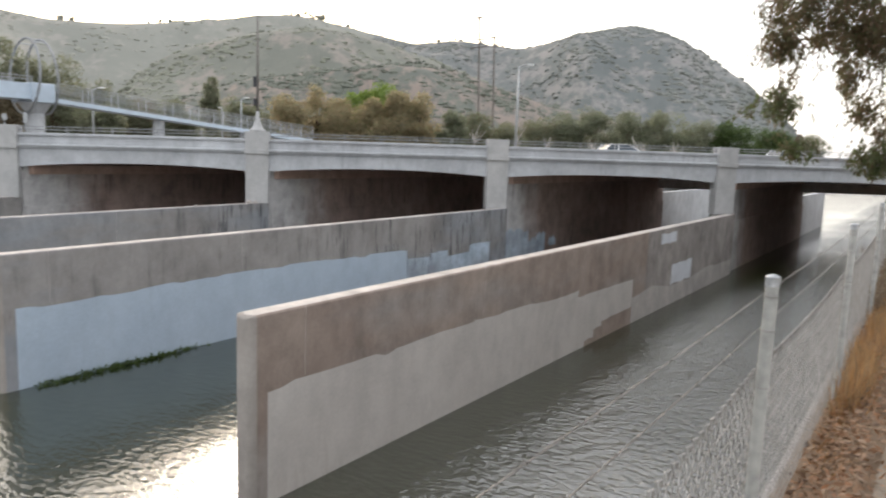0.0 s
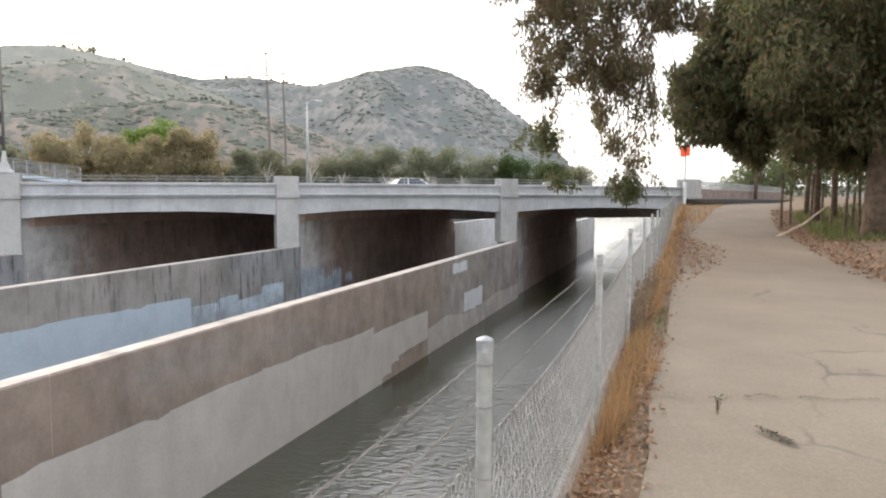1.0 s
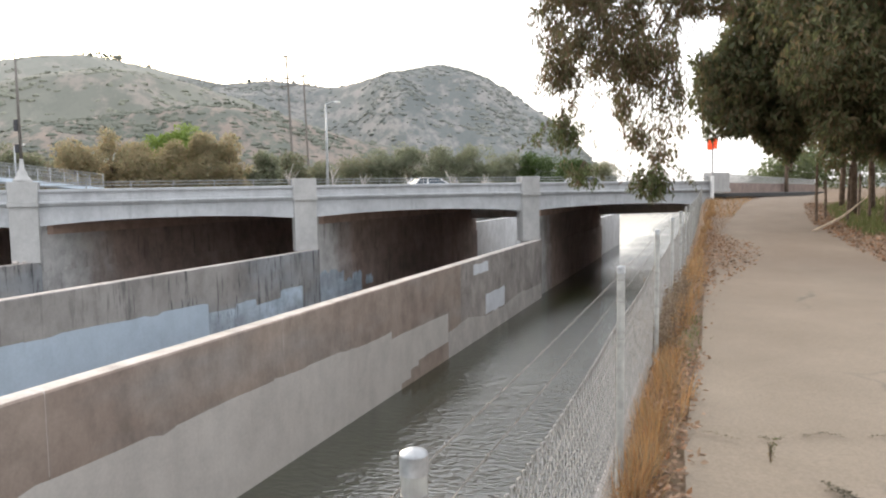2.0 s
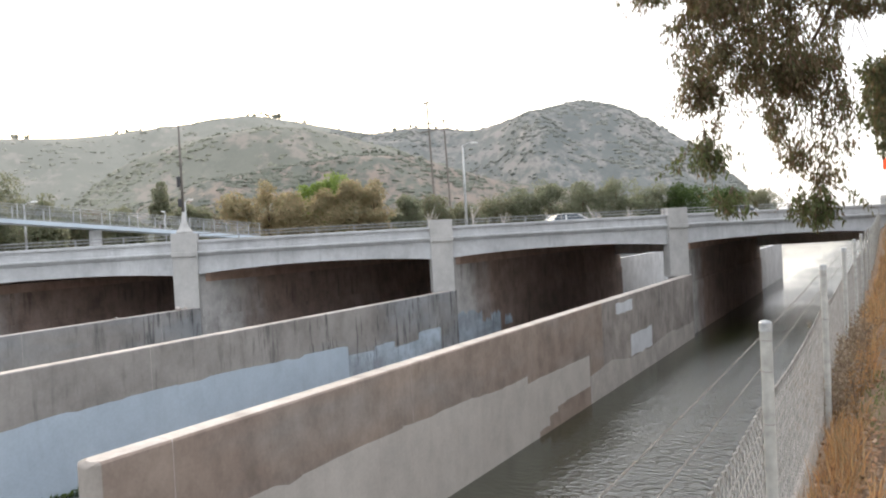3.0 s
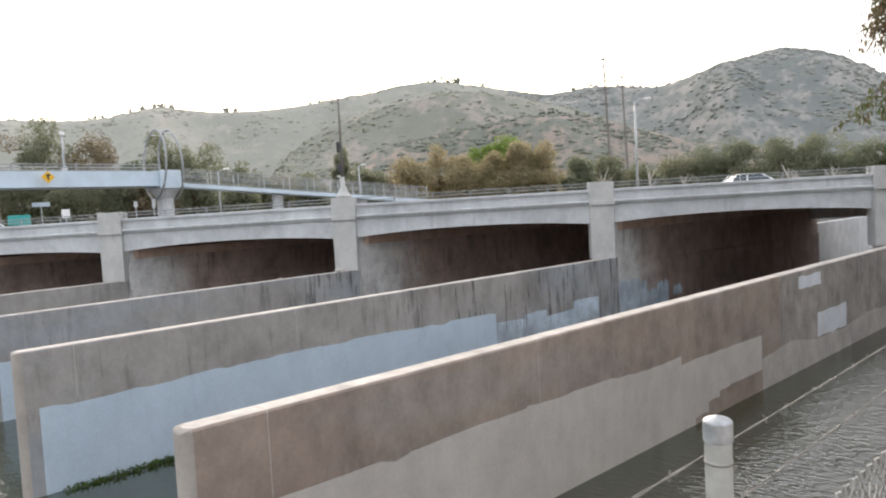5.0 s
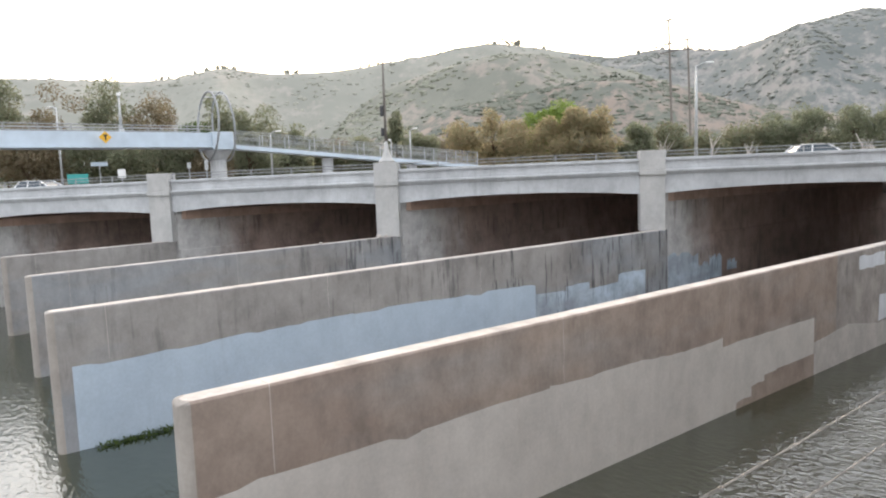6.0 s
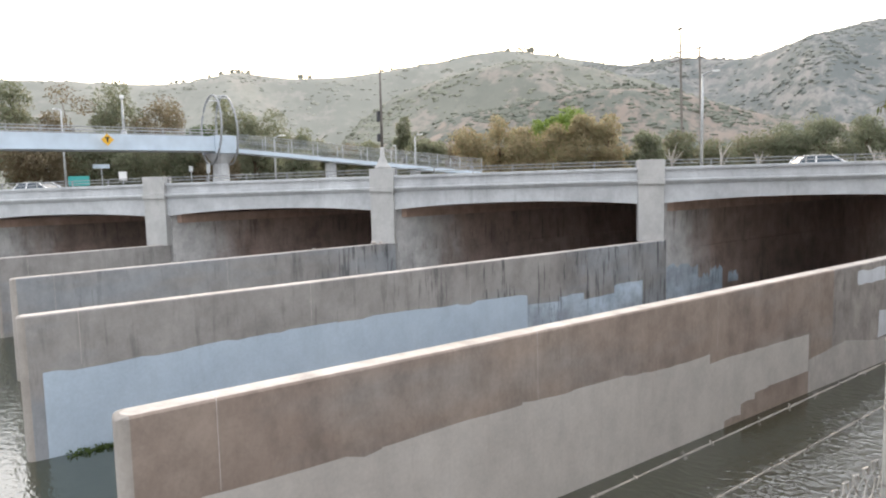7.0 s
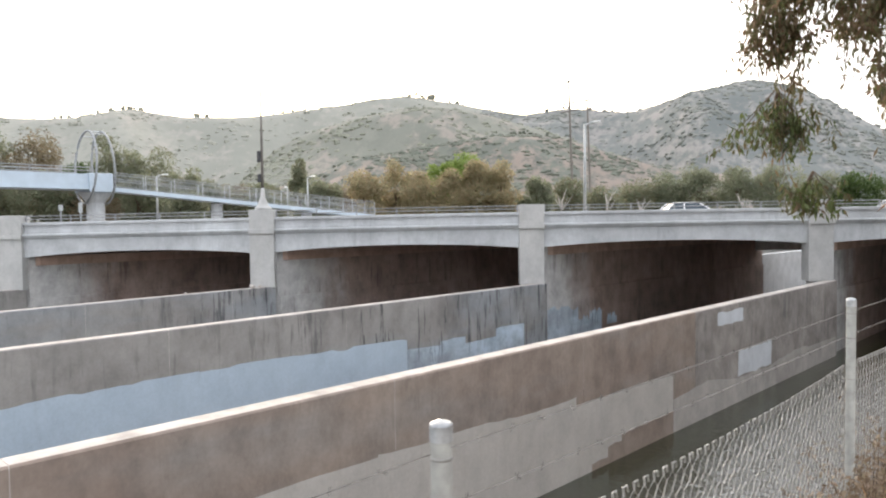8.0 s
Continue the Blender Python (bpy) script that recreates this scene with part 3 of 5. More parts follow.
def build_piers():
    for u in PIERS:
        ax, ay = plan_point(u + 0.72, 0.3)
        pier = thing("bridge_pier", "long stained concrete pier wall carrying the bridge", "pier", Matrix.Translation((ax, ay, 0)), "bridge piers", "structure")
        run = WIDTH / 0.717 + 0.5
        lean = -0.02
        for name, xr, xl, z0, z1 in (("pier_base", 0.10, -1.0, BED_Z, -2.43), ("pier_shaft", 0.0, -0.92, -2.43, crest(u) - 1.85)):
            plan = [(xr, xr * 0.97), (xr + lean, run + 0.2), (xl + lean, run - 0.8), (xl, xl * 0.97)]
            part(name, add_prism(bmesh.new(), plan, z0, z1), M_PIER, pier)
        if -20 < u < -10:
            rnd = random.Random(17)
            for y0, y1, z0, z1 in ((0.12, 3.1, -5.2, -3.3), (3.1, 4.3, -5.2, -4.1), (4.3, 5.6, -5.1, -3.75), (6.2, 7.3, -4.8, -4.2)):
                k = 9
                tops = [z1 + rnd.uniform(-0.3, 0.12) for _ in range(k + 1)]
                bm = add_sweep(bmesh.new(), [[(x, y0 + (y1 - y0) * i / k, zz) for x, zz in ((0.08, z0), (0.106, z0), (0.106, tops[i]), (0.08, tops[i]))] for i in range(k + 1)])
                part("paint_patch", bm, M_PAINT_STAINED, pier, "patch of stained pale blue cover paint")
        cap = add_prism(bmesh.new(), [(0.22, 0.5), (0.2, run - 0.3), (-1.1, run - 1.2), (-1.12, -0.6)], crest(u) - 2.36, crest(u) - 1.84)
        part("pier_cap", cap, M_SOFFIT, pier, "brown-stained bearing ledge")
        tail = box(-0.72, -0.16, run - 0.4, run + 19, BED_Z, -1.66, 0.03)
        part("tail_wall", tail, M_BRIDGE, pier, "pale concrete wall running on behind the bridge")


M_ROAD = plain("asphalt", (0.06, 0.06, 0.06), 0.9, 0, 0.2, 8)
build_bridge()
build_piers()

# ---- foliage helpers ----
def leaf_mesh(name, pos, length, width, mat, parent, rng, droop=0.5, flat=1.0):
    """One mesh of many small pointed leaves at the given places."""
    n = len(pos)
    d = rng.normal(size=(n, 3))
    d[:, 2] = d[:, 2] * flat - droop * 2.2
    d /= np.linalg.norm(d, axis=1)[:, None]
    s = np.cross(d, rng.normal(size=(n, 3)) * np.array((flat, flat, 1.0)))
    s /= np.linalg.norm(s, axis=1)[:, None]
    k = np.cross(d, s)
    L = length * rng.uniform(0.6, 1.35, (n, 1))
    W = width * rng.uniform(0.6, 1.35, (n, 1))
    v = np.stack([pos, pos + d * L * 0.45 + s * W * 0.5 + k * W * 0.12, pos + d * L, pos + d * L * 0.45 - s * W * 0.5 + k * W * 0.12], 1).reshape(-1, 3)
    f = np.arange(4 * n).reshape(n, 4)
    ob = raw(name, v.tolist(), f.tolist(), mat, parent)
    return ob


def blob_points(rng, centers, spread, count):
    c = np.asarray(centers, float)
    pick = rng.integers(0, len(c), count)
    d = rng.normal(size=(count, 3))
    d /= np.linalg.norm(d, axis=1)[:, None]
    r = rng.uniform(0.25, 1.0, (count, 1)) ** 0.5
    s = np.asarray(spread, float)
    if s.ndim == 1:
        return c[pick] + d * r * s
    return c[pick] + d * r * s[pick]


M_BARK = plain("grey_brown_bark", (0.115, 0.08, 0.055), 0.9, 0, 0.4, 5)
M_EUC = leafy("eucalyptus_leaves", [(0.10, 0.105, 0.045), (0.155, 0.125, 0.065), (0.185, 0.11, 0.068), (0.11, 0.13, 0.05), (0.23, 0.15, 0.098), (0.085, 0.10, 0.04)], 0.55)
M_TUFT = leafy("green_eucalyptus_leaves", [(0.085, 0.11, 0.04), (0.13, 0.16, 0.055), (0.075, 0.09, 0.037), (0.15, 0.115, 0.065), (0.11, 0.14, 0.05), (0.13, 0.09, 0.055)], 0.5)
M_DARKLEAF = leafy("dark_olive_leaves", [(0.075, 0.088, 0.042), (0.115, 0.13, 0.058), (0.145, 0.155, 0.07), (0.19, 0.135, 0.075), (0.095, 0.105, 0.05), (0.16, 0.12, 0.065)], 0.55)
# Haze is put into the next two greens: paler and greyer than near leaves.
M_FARGREEN = leafy("haze_paled_green_leaves", [(0.17, 0.198, 0.13), (0.212, 0.235, 0.15), (0.24, 0.25, 0.165), (0.215, 0.205, 0.15)], 0.6)
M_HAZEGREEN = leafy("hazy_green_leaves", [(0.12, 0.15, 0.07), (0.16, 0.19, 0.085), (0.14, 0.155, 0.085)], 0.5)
M_GREENLEAF = leafy("fresh_green_leaves", [(0.05, 0.085, 0.022), (0.085, 0.13, 0.03), (0.06, 0.09, 0.03)], 0.4)
M_LIME = leafy("lime_green_leaves", [(0.19, 0.27, 0.06), (0.25, 0.33, 0.08), (0.16, 0.23, 0.06)], 0.5)
# Autumn brown and, below, grey-green scrub are lifted for distance haze as well.
M_BROWNLEAF = leafy("autumn_brown_leaves", [(0.34, 0.27, 0.165), (0.39, 0.32, 0.195), (0.31, 0.295, 0.165), (0.36, 0.275, 0.175), (0.29, 0.30, 0.165)], 0.6)
M_BUSH = leafy("grey_green_leaves", [(0.150, 0.181, 0.112), (0.200, 0.225, 0.138), (0.215, 0.184, 0.122), (0.225, 0.231, 0.156)], 0.58)
M_BROWNOLIVE = leafy("brown_olive_leaves", [(0.20, 0.15, 0.10), (0.17, 0.145, 0.09), (0.235, 0.19, 0.125), (0.18, 0.17, 0.1)], 0.55)
M_LITTER = leafy("fallen_leaves", [(0.15, 0.095, 0.058), (0.25, 0.145, 0.08), (0.10, 0.066, 0.045), (0.34, 0.24, 0.165), (0.24, 0.115, 0.055), (0.28, 0.20, 0.135), (0.30, 0.145, 0.07)], 0.15, 0.8)
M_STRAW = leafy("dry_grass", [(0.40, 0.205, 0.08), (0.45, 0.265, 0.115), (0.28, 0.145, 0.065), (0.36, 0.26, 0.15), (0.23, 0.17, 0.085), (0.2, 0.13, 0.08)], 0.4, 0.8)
M_GRASS = leafy("green_grass", [(0.09, 0.115, 0.035), (0.13, 0.15, 0.05), (0.11, 0.125, 0.04), (0.17, 0.16, 0.07)], 0.35, 0.8)


def tree(name, label, x, y, z, height, spread, mat, seed, leaves=1500, size=0.42, trunk=0.2, clumps=16, bare=0.25, group="", squash=1.0):
    """A tree with a tapered trunk, limbs and a crown of many small leaves in uneven clumps."""
    rng = np.random.default_rng(seed)
    t = thing(name, label, "tree", Matrix.Translation((x, y, z)), group)
    bm = bmesh.new()
    lean = rng.normal(0, 0.03, 2) * height
    top = (lean[0], lean[1], height * 0.72)
    add_tube(bm, [(0, 0, -0.2), (lean[0] * 0.2, lean[1] * 0.3, height * 0.25), (lean[0] * 0.6, lean[1] * 0.6, height * 0.5), top], [trunk, trunk * 0.8, trunk * 0.55, trunk * 0.2], 9)
    part("trunk", bm, M_BARK, t, smooth=True)
    cs, ss = [], []
    low = bare * height
    for i in range(clumps):
        d = rng.normal(size=3)
        d /= np.linalg.norm(d)
        r = rng.uniform(0.2, 0.8) ** 0.6
        c = (spread * d[0] * r * squash, spread * d[1] * r, low + (height - low) * (0.5 + 0.5 * d[2] * r * 1.02))
        cs.append(c)
        k = rng.uniform(0.26, 0.42) * spread + 0.2
        ss.append((k * 1.1, k * 1.1, min(k * 0.9, height * 0.2)))
        if i % 3 == 0:
            base = 0.25 + 0.4 * i / clumps
            p0 = (lean[0] * base, lean[1] * base, height * min(base, c[2] / height * 0.8))
            mid = ((p0[0] + c[0]) / 2, (p0[1] + c[1]) / 2, (p0[2] + c[2]) / 2 + 0.03 * height)
            part("limb", tube([p0, mid, c], [trunk * 0.4, trunk * 0.24, trunk * 0.06], 5), M_BARK, t)
    leaf_mesh("crown", blob_points(rng, cs, ss, leaves), size, size * 0.55, mat, t, rng, 0.25)
    return t


def bearing(a, d, x0=1.3, y0=3.5):
    return x0 + d * math.sin(radians(a)), y0 + d * math.cos(radians(a))


M_BARB = plain("dull_barbed_wire", (0.20, 0.185, 0.17), 0.7, 0.3, 0.3, 20)
M_CAPSTEEL = plain("bright_cap_steel", (0.42, 0.435, 0.45), 0.45, 0.7, 0.3, 30)

# ---- chain link fence ----
FENCE_X, POST_STEP, POST_Y0 = 0.62, 3.02, 1.83
POST_TOP, MESH_TOP = 1.115, 0.74


def build_fence():
    f = thing("chain_link_fence", "galvanised chain link fence topped with two barbed wire strands", "fence")
    ys = [POST_Y0 + POST_STEP * i for i in range(-4, 18)]
    gz = [float(bank_level(FENCE_X, y)) * 0.9 for y in ys]
    bm = tube([(0, 0, -0.4), (0, 0, POST_TOP - 0.03)], 0.0232, 22)
    post_me = finish("post", bm, M_STEEL)
    bm = bmesh.new()
    add_tube(bm, [(0, 0, POST_TOP - d) for d in (0.046, 0.045, 0.0135, 0.0105, 0.0075, 0.005, 0.0025, 0.0)], [0.0236, 0.0252, 0.0252, 0.0248, 0.0224, 0.0174, 0.01, 0.002], 26)
    cap_me = finish("post_cap", bm, M_CAPSTEEL)
    tie_me = finish("wire_tie", tube([(0, 0, -0.0025), (0, 0, 0.0025)], 0.0248, 12), M_WIRE, True)
    for y, z in zip(ys, gz):
        p = new("post", post_me)
        p.parent, p.location = f, (FENCE_X, y, z)
        c = new("post_cap", cap_me)
        c.parent = p
        for zt in (0.905, 1.032, MESH_TOP - 0.05):
            c = new("wire_tie", tie_me)
            c.parent, c.location = p, (0, 0, zt)
    # two strands of barbed wire, each of two twisted lines
    rnd = random.Random(5)
    for base in (0.905, 1.032):
        bm = bmesh.new()
        for (y0, z0), (y1, z1) in zip(zip(ys, gz), zip(ys[1:], gz[1:])):
            for ph in (0, math.pi):
                pts = []
                for i in range(31):
                    q = i / 30
                    sag = -0.006 * 4 * q * (1 - q)
                    pts.append((FENCE_X - 0.032 + 0.0018 * math.cos(ph + q * 70), y0 + (y1 - y0) * q, z0 + (z1 - z0) * q + base + sag + 0.0018 * math.sin(ph + q * 70)))
                add_tube(bm, pts, 0.0013, 4, False)
            if y0 < 26:
                for i in range(1, 22):
                    q = i / 22 + rnd.uniform(-0.01, 0.01)
                    sag = -0.006 * 4 * q * (1 - q)
                    y, z = y0 + (y1 - y0) * q, z0 + (z1 - z0) * q + base + sag
                    for k in range(2):
                        a = rnd.uniform(0, math.pi)
                        dx, dz = 0.009 * math.cos(a), 0.009 * math.sin(a)
                        add_tube(bm, [(FENCE_X - 0.032 - dx, y - 0.006 + 0.012 * k, z - dz), (FENCE_X - 0.032 + dx, y + 0.006 - 0.012 * k, z + dz)], 0.0012, 4, False)
        part("barbed_wire", bm, M_BARB, f, "twisted barbed wire strand")
    # woven mesh, bay by bay: neighbouring wires zigzag past each other and hook at every diamond
    wide = 0.062
    for (y0, z0), (y1, z1) in zip(zip(ys, gz), zip(ys[1:], gz[1:])):
        bm = bmesh.new()
        near, coarse = y0 < 16, 2.0 if y0 > 24 else 1.0
        w = wide * coarse
        n = round((y1 - y0) / (w / 2))
        rows = round((MESH_TOP + 0.2) / (w * 0.56))
        for i in range(n):
            q = i / n
            sag = 0.035 * 4 * q * (1 - q)
            pts = []
            for k in range(rows + 1):
                side = 1 if (i + k) % 2 == 0 else -1
                pts.append((FENCE_X - 0.031 + 0.003 * side * (1 if i % 2 else -1), y0 + (y1 - y0) * q + side * w * 0.27, z0 + (z1 - z0) * q - 0.2 + (MESH_TOP + 0.2 - sag) * k / rows))
            add_tube(bm, pts, 0.0018 if near else 0.0028 * coarse, 4 if near else 3, False)
            if near and i % 2:
                x, ye, zt = pts[-1]
                add_tube(bm, [(x, ye, zt - 0.004), (x - 0.004, ye + 0.003, zt + 0.02), (x + 0.004, ye + 0.012, zt + 0.026), (x + 0.003, ye + 0.018, zt + 0.004)], 0.0034, 4, False)
        part("mesh_panel", bm, M_WIRE, f, "woven diamond wire mesh")
    return f


build_fence()

# ---- eucalyptus over the path ----
def build_eucalyptus():
    rng = np.random.default_rng(11)
    x0, y0, z0 = 7.9, 27.2, 0.35
    t = thing("eucalyptus_tree", "large eucalyptus tree with drooping brown-olive foliage over the path", "tree", Matrix.Translation((x0, y0, z0)))
    W = lambda x, y, z: (x - x0, y - y0, z - z0)
    part("trunk", tube([W(7.9, 27.2, 0.1), W(7.75, 27.2, 1.2), W(7.7, 27.1, 3.0), W(7.2, 27.0, 6.0), W(6.9, 26.6, 9.0), W(6.2, 26.2, 13.0)], [0.95, 0.72, 0.62, 0.55, 0.4, 0.15], 14), M_BARK, t, smooth=True)
    limbs = [
        [(0.4, 19.6, 9.2), (-1.0, 18.9, 7.9), (-2.0, 18.6, 6.4), (-2.6, 18.7, 5.0)],
        [(7.1, 26.9, 6.4), (5.2, 25.0, 9.0), (2.6, 22.0, 9.6), (0.4, 19.6, 9.2), (-2.0, 18.7, 9.0), (-4.6, 18.5, 8.3)],
        [(2.6, 22.0, 9.6), (1.6, 20.5, 8.2), (0.6, 19.2, 6.8), (-0.2, 18.8, 5.2)],
        [(7.3, 27.0, 5.0), (5.0, 28.0, 5.6), (3.2, 29.0, 4.6), (2.2, 29.6, 4.2)],
        [(7.0, 26.8, 7.5), (9.6, 25.0, 10.0), (11.5, 23.5, 10.5)],
        [(6.9, 26.6, 9.0), (4.4, 28.0, 11.0), (2.4, 29.0, 11.5)],
        [(7.5, 27.0, 4.2), (9.0, 29.5, 6.5), (10.5, 32.0, 7.0)],
    ]
    for k, pts in enumerate(limbs):
        r = np.linspace(0.1 if k in (0, 2) else 0.24, 0.03, len(pts)).tolist()
        part("limb", tube([W(*p) for p in pts], r, 8), M_BARK, t, smooth=True)
    # main crown behind the hanging boughs
    cs, ss = [], []
    for i in range(170):
        a, h = rng.uniform(0, math.tau), rng.uniform(4.6, 15.0)
        f = math.sqrt(max(0.05, 1 - ((h - 9.0) / 7.5) ** 2))
        r = rng.uniform(0.3, 1.0) ** 0.6 * f
        x, y = 6.6 + 5.2 * r * math.cos(a), 28.0 + 4.5 * r * math.sin(a)
        if x < 2.6 and h < 5.4:
            h += 1.0
        cs.append(W(x, y, h))
        k = rng.uniform(0.65, 1.25)
        ss.append((k, k, k * 0.95))
    for i in range(75):
        cs.append(W(rng.uniform(3.0, 10.5), rng.uniform(23.5, 29.0), rng.uniform(4.6, 9.5)))
        k = rng.uniform(0.6, 1.1)
        ss.append((k, k, k))
    for i in range(34):
        cs.append(W(rng.uniform(4.4, 11.0), rng.uniform(24.5, 31.0), rng.uniform(3.4, 5.0)))
        k = rng.uniform(0.5, 0.9)
        ss.append((k, k, k * 0.8))
    for i in range(34):
        cs.append(W(rng.uniform(0.6, 2.8), rng.uniform(26.5, 29.5), rng.uniform(4.3, 6.0)))
        k = rng.uniform(0.35, 0.7)
        ss.append((k, k, k * 0.9))
    for i in range(46):
        x = rng.uniform(1.5, 9.0)
        cs.append(W(x, rng.uniform(26.5, 30.0), rng.uniform(3.7 - 0.1 * (x - 1.5), 5.2)))
        k = rng.uniform(0.4, 0.75)
        ss.append((k, k, k * 0.8))
    for x, y, h, k in ((2.3, 29.2, 4.6, 0.8), (2.8, 28.6, 5.2, 1.0), (1.8, 29.0, 5.8, 0.9), (3.6, 28.0, 4.7, 0.9), (5.0, 27.5, 4.2, 0.9), (6.2, 28.6, 4.0, 0.9), (8.9, 27.0, 4.6, 1.0), (10.2, 27.5, 4.2, 1.0), (9.8, 29.0, 3.6, 0.9), (4.2, 29.5, 3.9, 0.6)):
        cs.append(W(x, y, h))
        ss.append((k, k, k * 0.9))
    for i in range(46):
        x = rng.uniform(0.9, 4.4)
        cs.append(W(x, rng.uniform(27.5, 30.0), rng.uniform(3.75 - 0.28 * x, 6.6)))
        k = rng.uniform(0.3, 0.62)
        ss.append((k, k, k * 0.9))
    for i in range(40):
        cs.append(W(rng.uniform(5.2, 9.6), rng.uniform(27.5, 33.0), rng.uniform(2.7, 4.2)))
        k = rng.uniform(0.35, 0.7)
        ss.append((k, k, k * 0.8))
    for i in range(60):
        cs.append(W(rng.uniform(1.7, 5.5), rng.uniform(27.0, 29.5), rng.uniform(5.8, 9.6)))
        k = rng.uniform(0.5, 0.9)
        ss.append((k, k, k * 0.9))
    leaf_mesh("crown", blob_points(rng, cs, ss, 108000), 0.25, 0.09, M_DARKLEAF, t, rng, 0.7)
    # boughs that hang over the river
    pts = []
    strands = []
    boughs = []
    for i in range(150):
        x = rng.uniform(-2.95, 1.0)
        low = 4.75 + 0.7 * noise.noise((x * 1.5, 4.0, 2.0)) + (0.5 if x < -2.2 else 0) - (0.5 if -1.3 < x < 0.2 else 0)
        z = low + rng.gamma(1.6, 1.25)
        if z > 9.2:
            continue
        y = 18.7 + rng.normal(0, 0.6)
        k = rng.uniform(0.22, 0.52)
        boughs.append((x, y, z, k, k * rng.uniform(0.8, 1.4), int(320 * k)))
        if rng.uniform() < 0.75:
            strands.append((x + rng.normal(0, 0.15), y, z, z - rng.uniform(0.5, 1.15), 34))
    for i in range(90):
        x, k = rng.uniform(-2.9, 1.5), rng.uniform(0.22, 0.46)
        boughs.append((x, 18.8 + rng.normal(0, 0.5), rng.uniform(5.6, 8.6), k, k * 1.2, int(330 * k)))
    for i in range(44):
        x, z = rng.uniform(-1.0, 0.45), rng.uniform(2.3, 4.7)
        k = rng.uniform(0.13, 0.26)
        boughs.append((x, 18.75 + rng.normal(0, 0.2), z, k, k * 1.6, 42))
    for i in range(30):
        x = rng.uniform(-4.9, -2.3)
        z = max(4.6, 8.25 - (x + 5.2) * 1.15) + rng.gamma(1.3, 0.6)
        k = rng.uniform(0.14, 0.28)
        boughs.append((x, 18.6 + rng.normal(0, 0.4), z, k, k * rng.uniform(0.9, 1.6), int(360 * k)))
        if rng.uniform() < 0.5:
            strands.append((x, 18.6, z, z - rng.uniform(0.3, 0.8), 22))
    for i in range(34):
        x, z, k = rng.uniform(0.2, 1.45), rng.uniform(6.0, 8.4), rng.uniform(0.2, 0.42)
        boughs.append((x, 18.8 + rng.normal(0, 0.4), z, k, k * 1.2, int(370 * k)))
    for i in range(20):
        x, k = rng.uniform(-2.95, -1.9), rng.uniform(0.16, 0.3)
        boughs.append((x, 18.6 + rng.normal(0, 0.25), rng.uniform(4.15, 5.4), k, k * 1.4, int(400 * k)))
    for i in range(16):
        x = rng.uniform(-1.1, 0.3)
        strands.append((x, 18.75 + rng.normal(0, 0.2), 4.8, rng.uniform(2.4, 3.8), 55))
    for x, y, top, bot, n in ((-2.55, 18.6, 4.6, 2.5, 60), (-2.1, 18.3, 4.4, 1.5, 70), (-0.55, 18.7, 5, 1.6, 90), (-0.15, 18.8, 5, 1.5, 90), (0.15, 18.7, 5, 1.9, 80), (-2.85, 19.0, 5.2, 3.9, 60), (-3.0, 19.1, 4.8, 4.1, 50)):
        strands.append((x, y, top, bot, n))
    twigs = bmesh.new()
    for x, y, top, bot, n in strands:
        z = bot + (top - bot) * rng.uniform(0, 1, n) ** 0.9
        sway = 0.10 + 0.16 * rng.uniform(0, 1)
        px = x + sway * np.sin(z * 1.7 + x * 9) + rng.normal(0, 0.11, n)
        py = y + rng.normal(0, 0.16, n)
        pts.append(np.stack([px, py, z], 1))
        add_tube(twigs, [W(x + sway * math.sin(zz * 1.7 + x * 9), y, zz) for zz in np.linspace(top, bot, 5)], [0.014, 0.011, 0.009, 0.006, 0.003], 3)
    for cx, cy, cz, sx, sz, n in (*boughs, (-0.3, 18.8, 2.7, 0.4, 0.5, 150), (-2.75, 19.0, 4.3, 0.42, 0.3, 160), (-2.35, 18.6, 4.75, 0.35, 0.5, 190), (-2.1, 18.6, 4.1, 0.2, 0.5, 90), (-2.15, 18.55, 3.6, 0.12, 0.3, 40)):
        d = rng.normal(size=(n, 3))
        d /= np.linalg.norm(d, axis=1)[:, None]
        pts.append(np.array((cx, cy, cz)) + d * rng.uniform(0, 1, (n, 1)) ** 0.4 * np.array((sx, 0.3, sz)))
    # green tufts of hanging sprays, each spray of its own length
    tuft = []
    for cx, cy, ztop, zbot, half, sprays in ((-2.42, 18.5, 3.5, 2.5, 0.62, 44), (-1.83, 18.3, 2.15, 1.6, 0.4, 22), (-0.16, 18.8, 2.25, 1.25, 0.6, 54)):
        for i in range(sprays):
            off = rng.normal(0, 0.45) * half
            hi = ztop - rng.uniform(0.0, 0.6) * (ztop - zbot)
            lo = max(zbot + 0.1 * rng.uniform(-1, 1), hi - rng.uniform(0.25, 0.6) * (ztop - zbot))
            n = int(14 + 26 * (hi - lo))
            f = rng.uniform(0, 1, n)
            tuft.append(np.stack([cx + off * (0.8 + 0.25 * f) + 0.05 * np.sin(f * 5 + i) + rng.normal(0, 0.04, n), cy + rng.normal(0, 0.22) + rng.normal(0, 0.06, n), hi + (lo - hi) * f], 1))
            if i % 3 == 0:
                add_tube(twigs, [W(cx, cy, ztop + 0.1), W(cx + off * 0.8, cy, (hi + lo) / 2), W(cx + off * 1.25, cy, lo)], [0.01, 0.006, 0.003], 3)
    leaf_mesh("foliage", np.concatenate(tuft) - np.array((x0, y0, z0)), 0.15, 0.042, M_TUFT, t, rng, 1.0)
    t.children[-1]["label"] = "hanging tufts of green leaves"
    part("twig", twigs, M_BARK, t)["kind"] = "stuff"
    p = np.concatenate(pts)
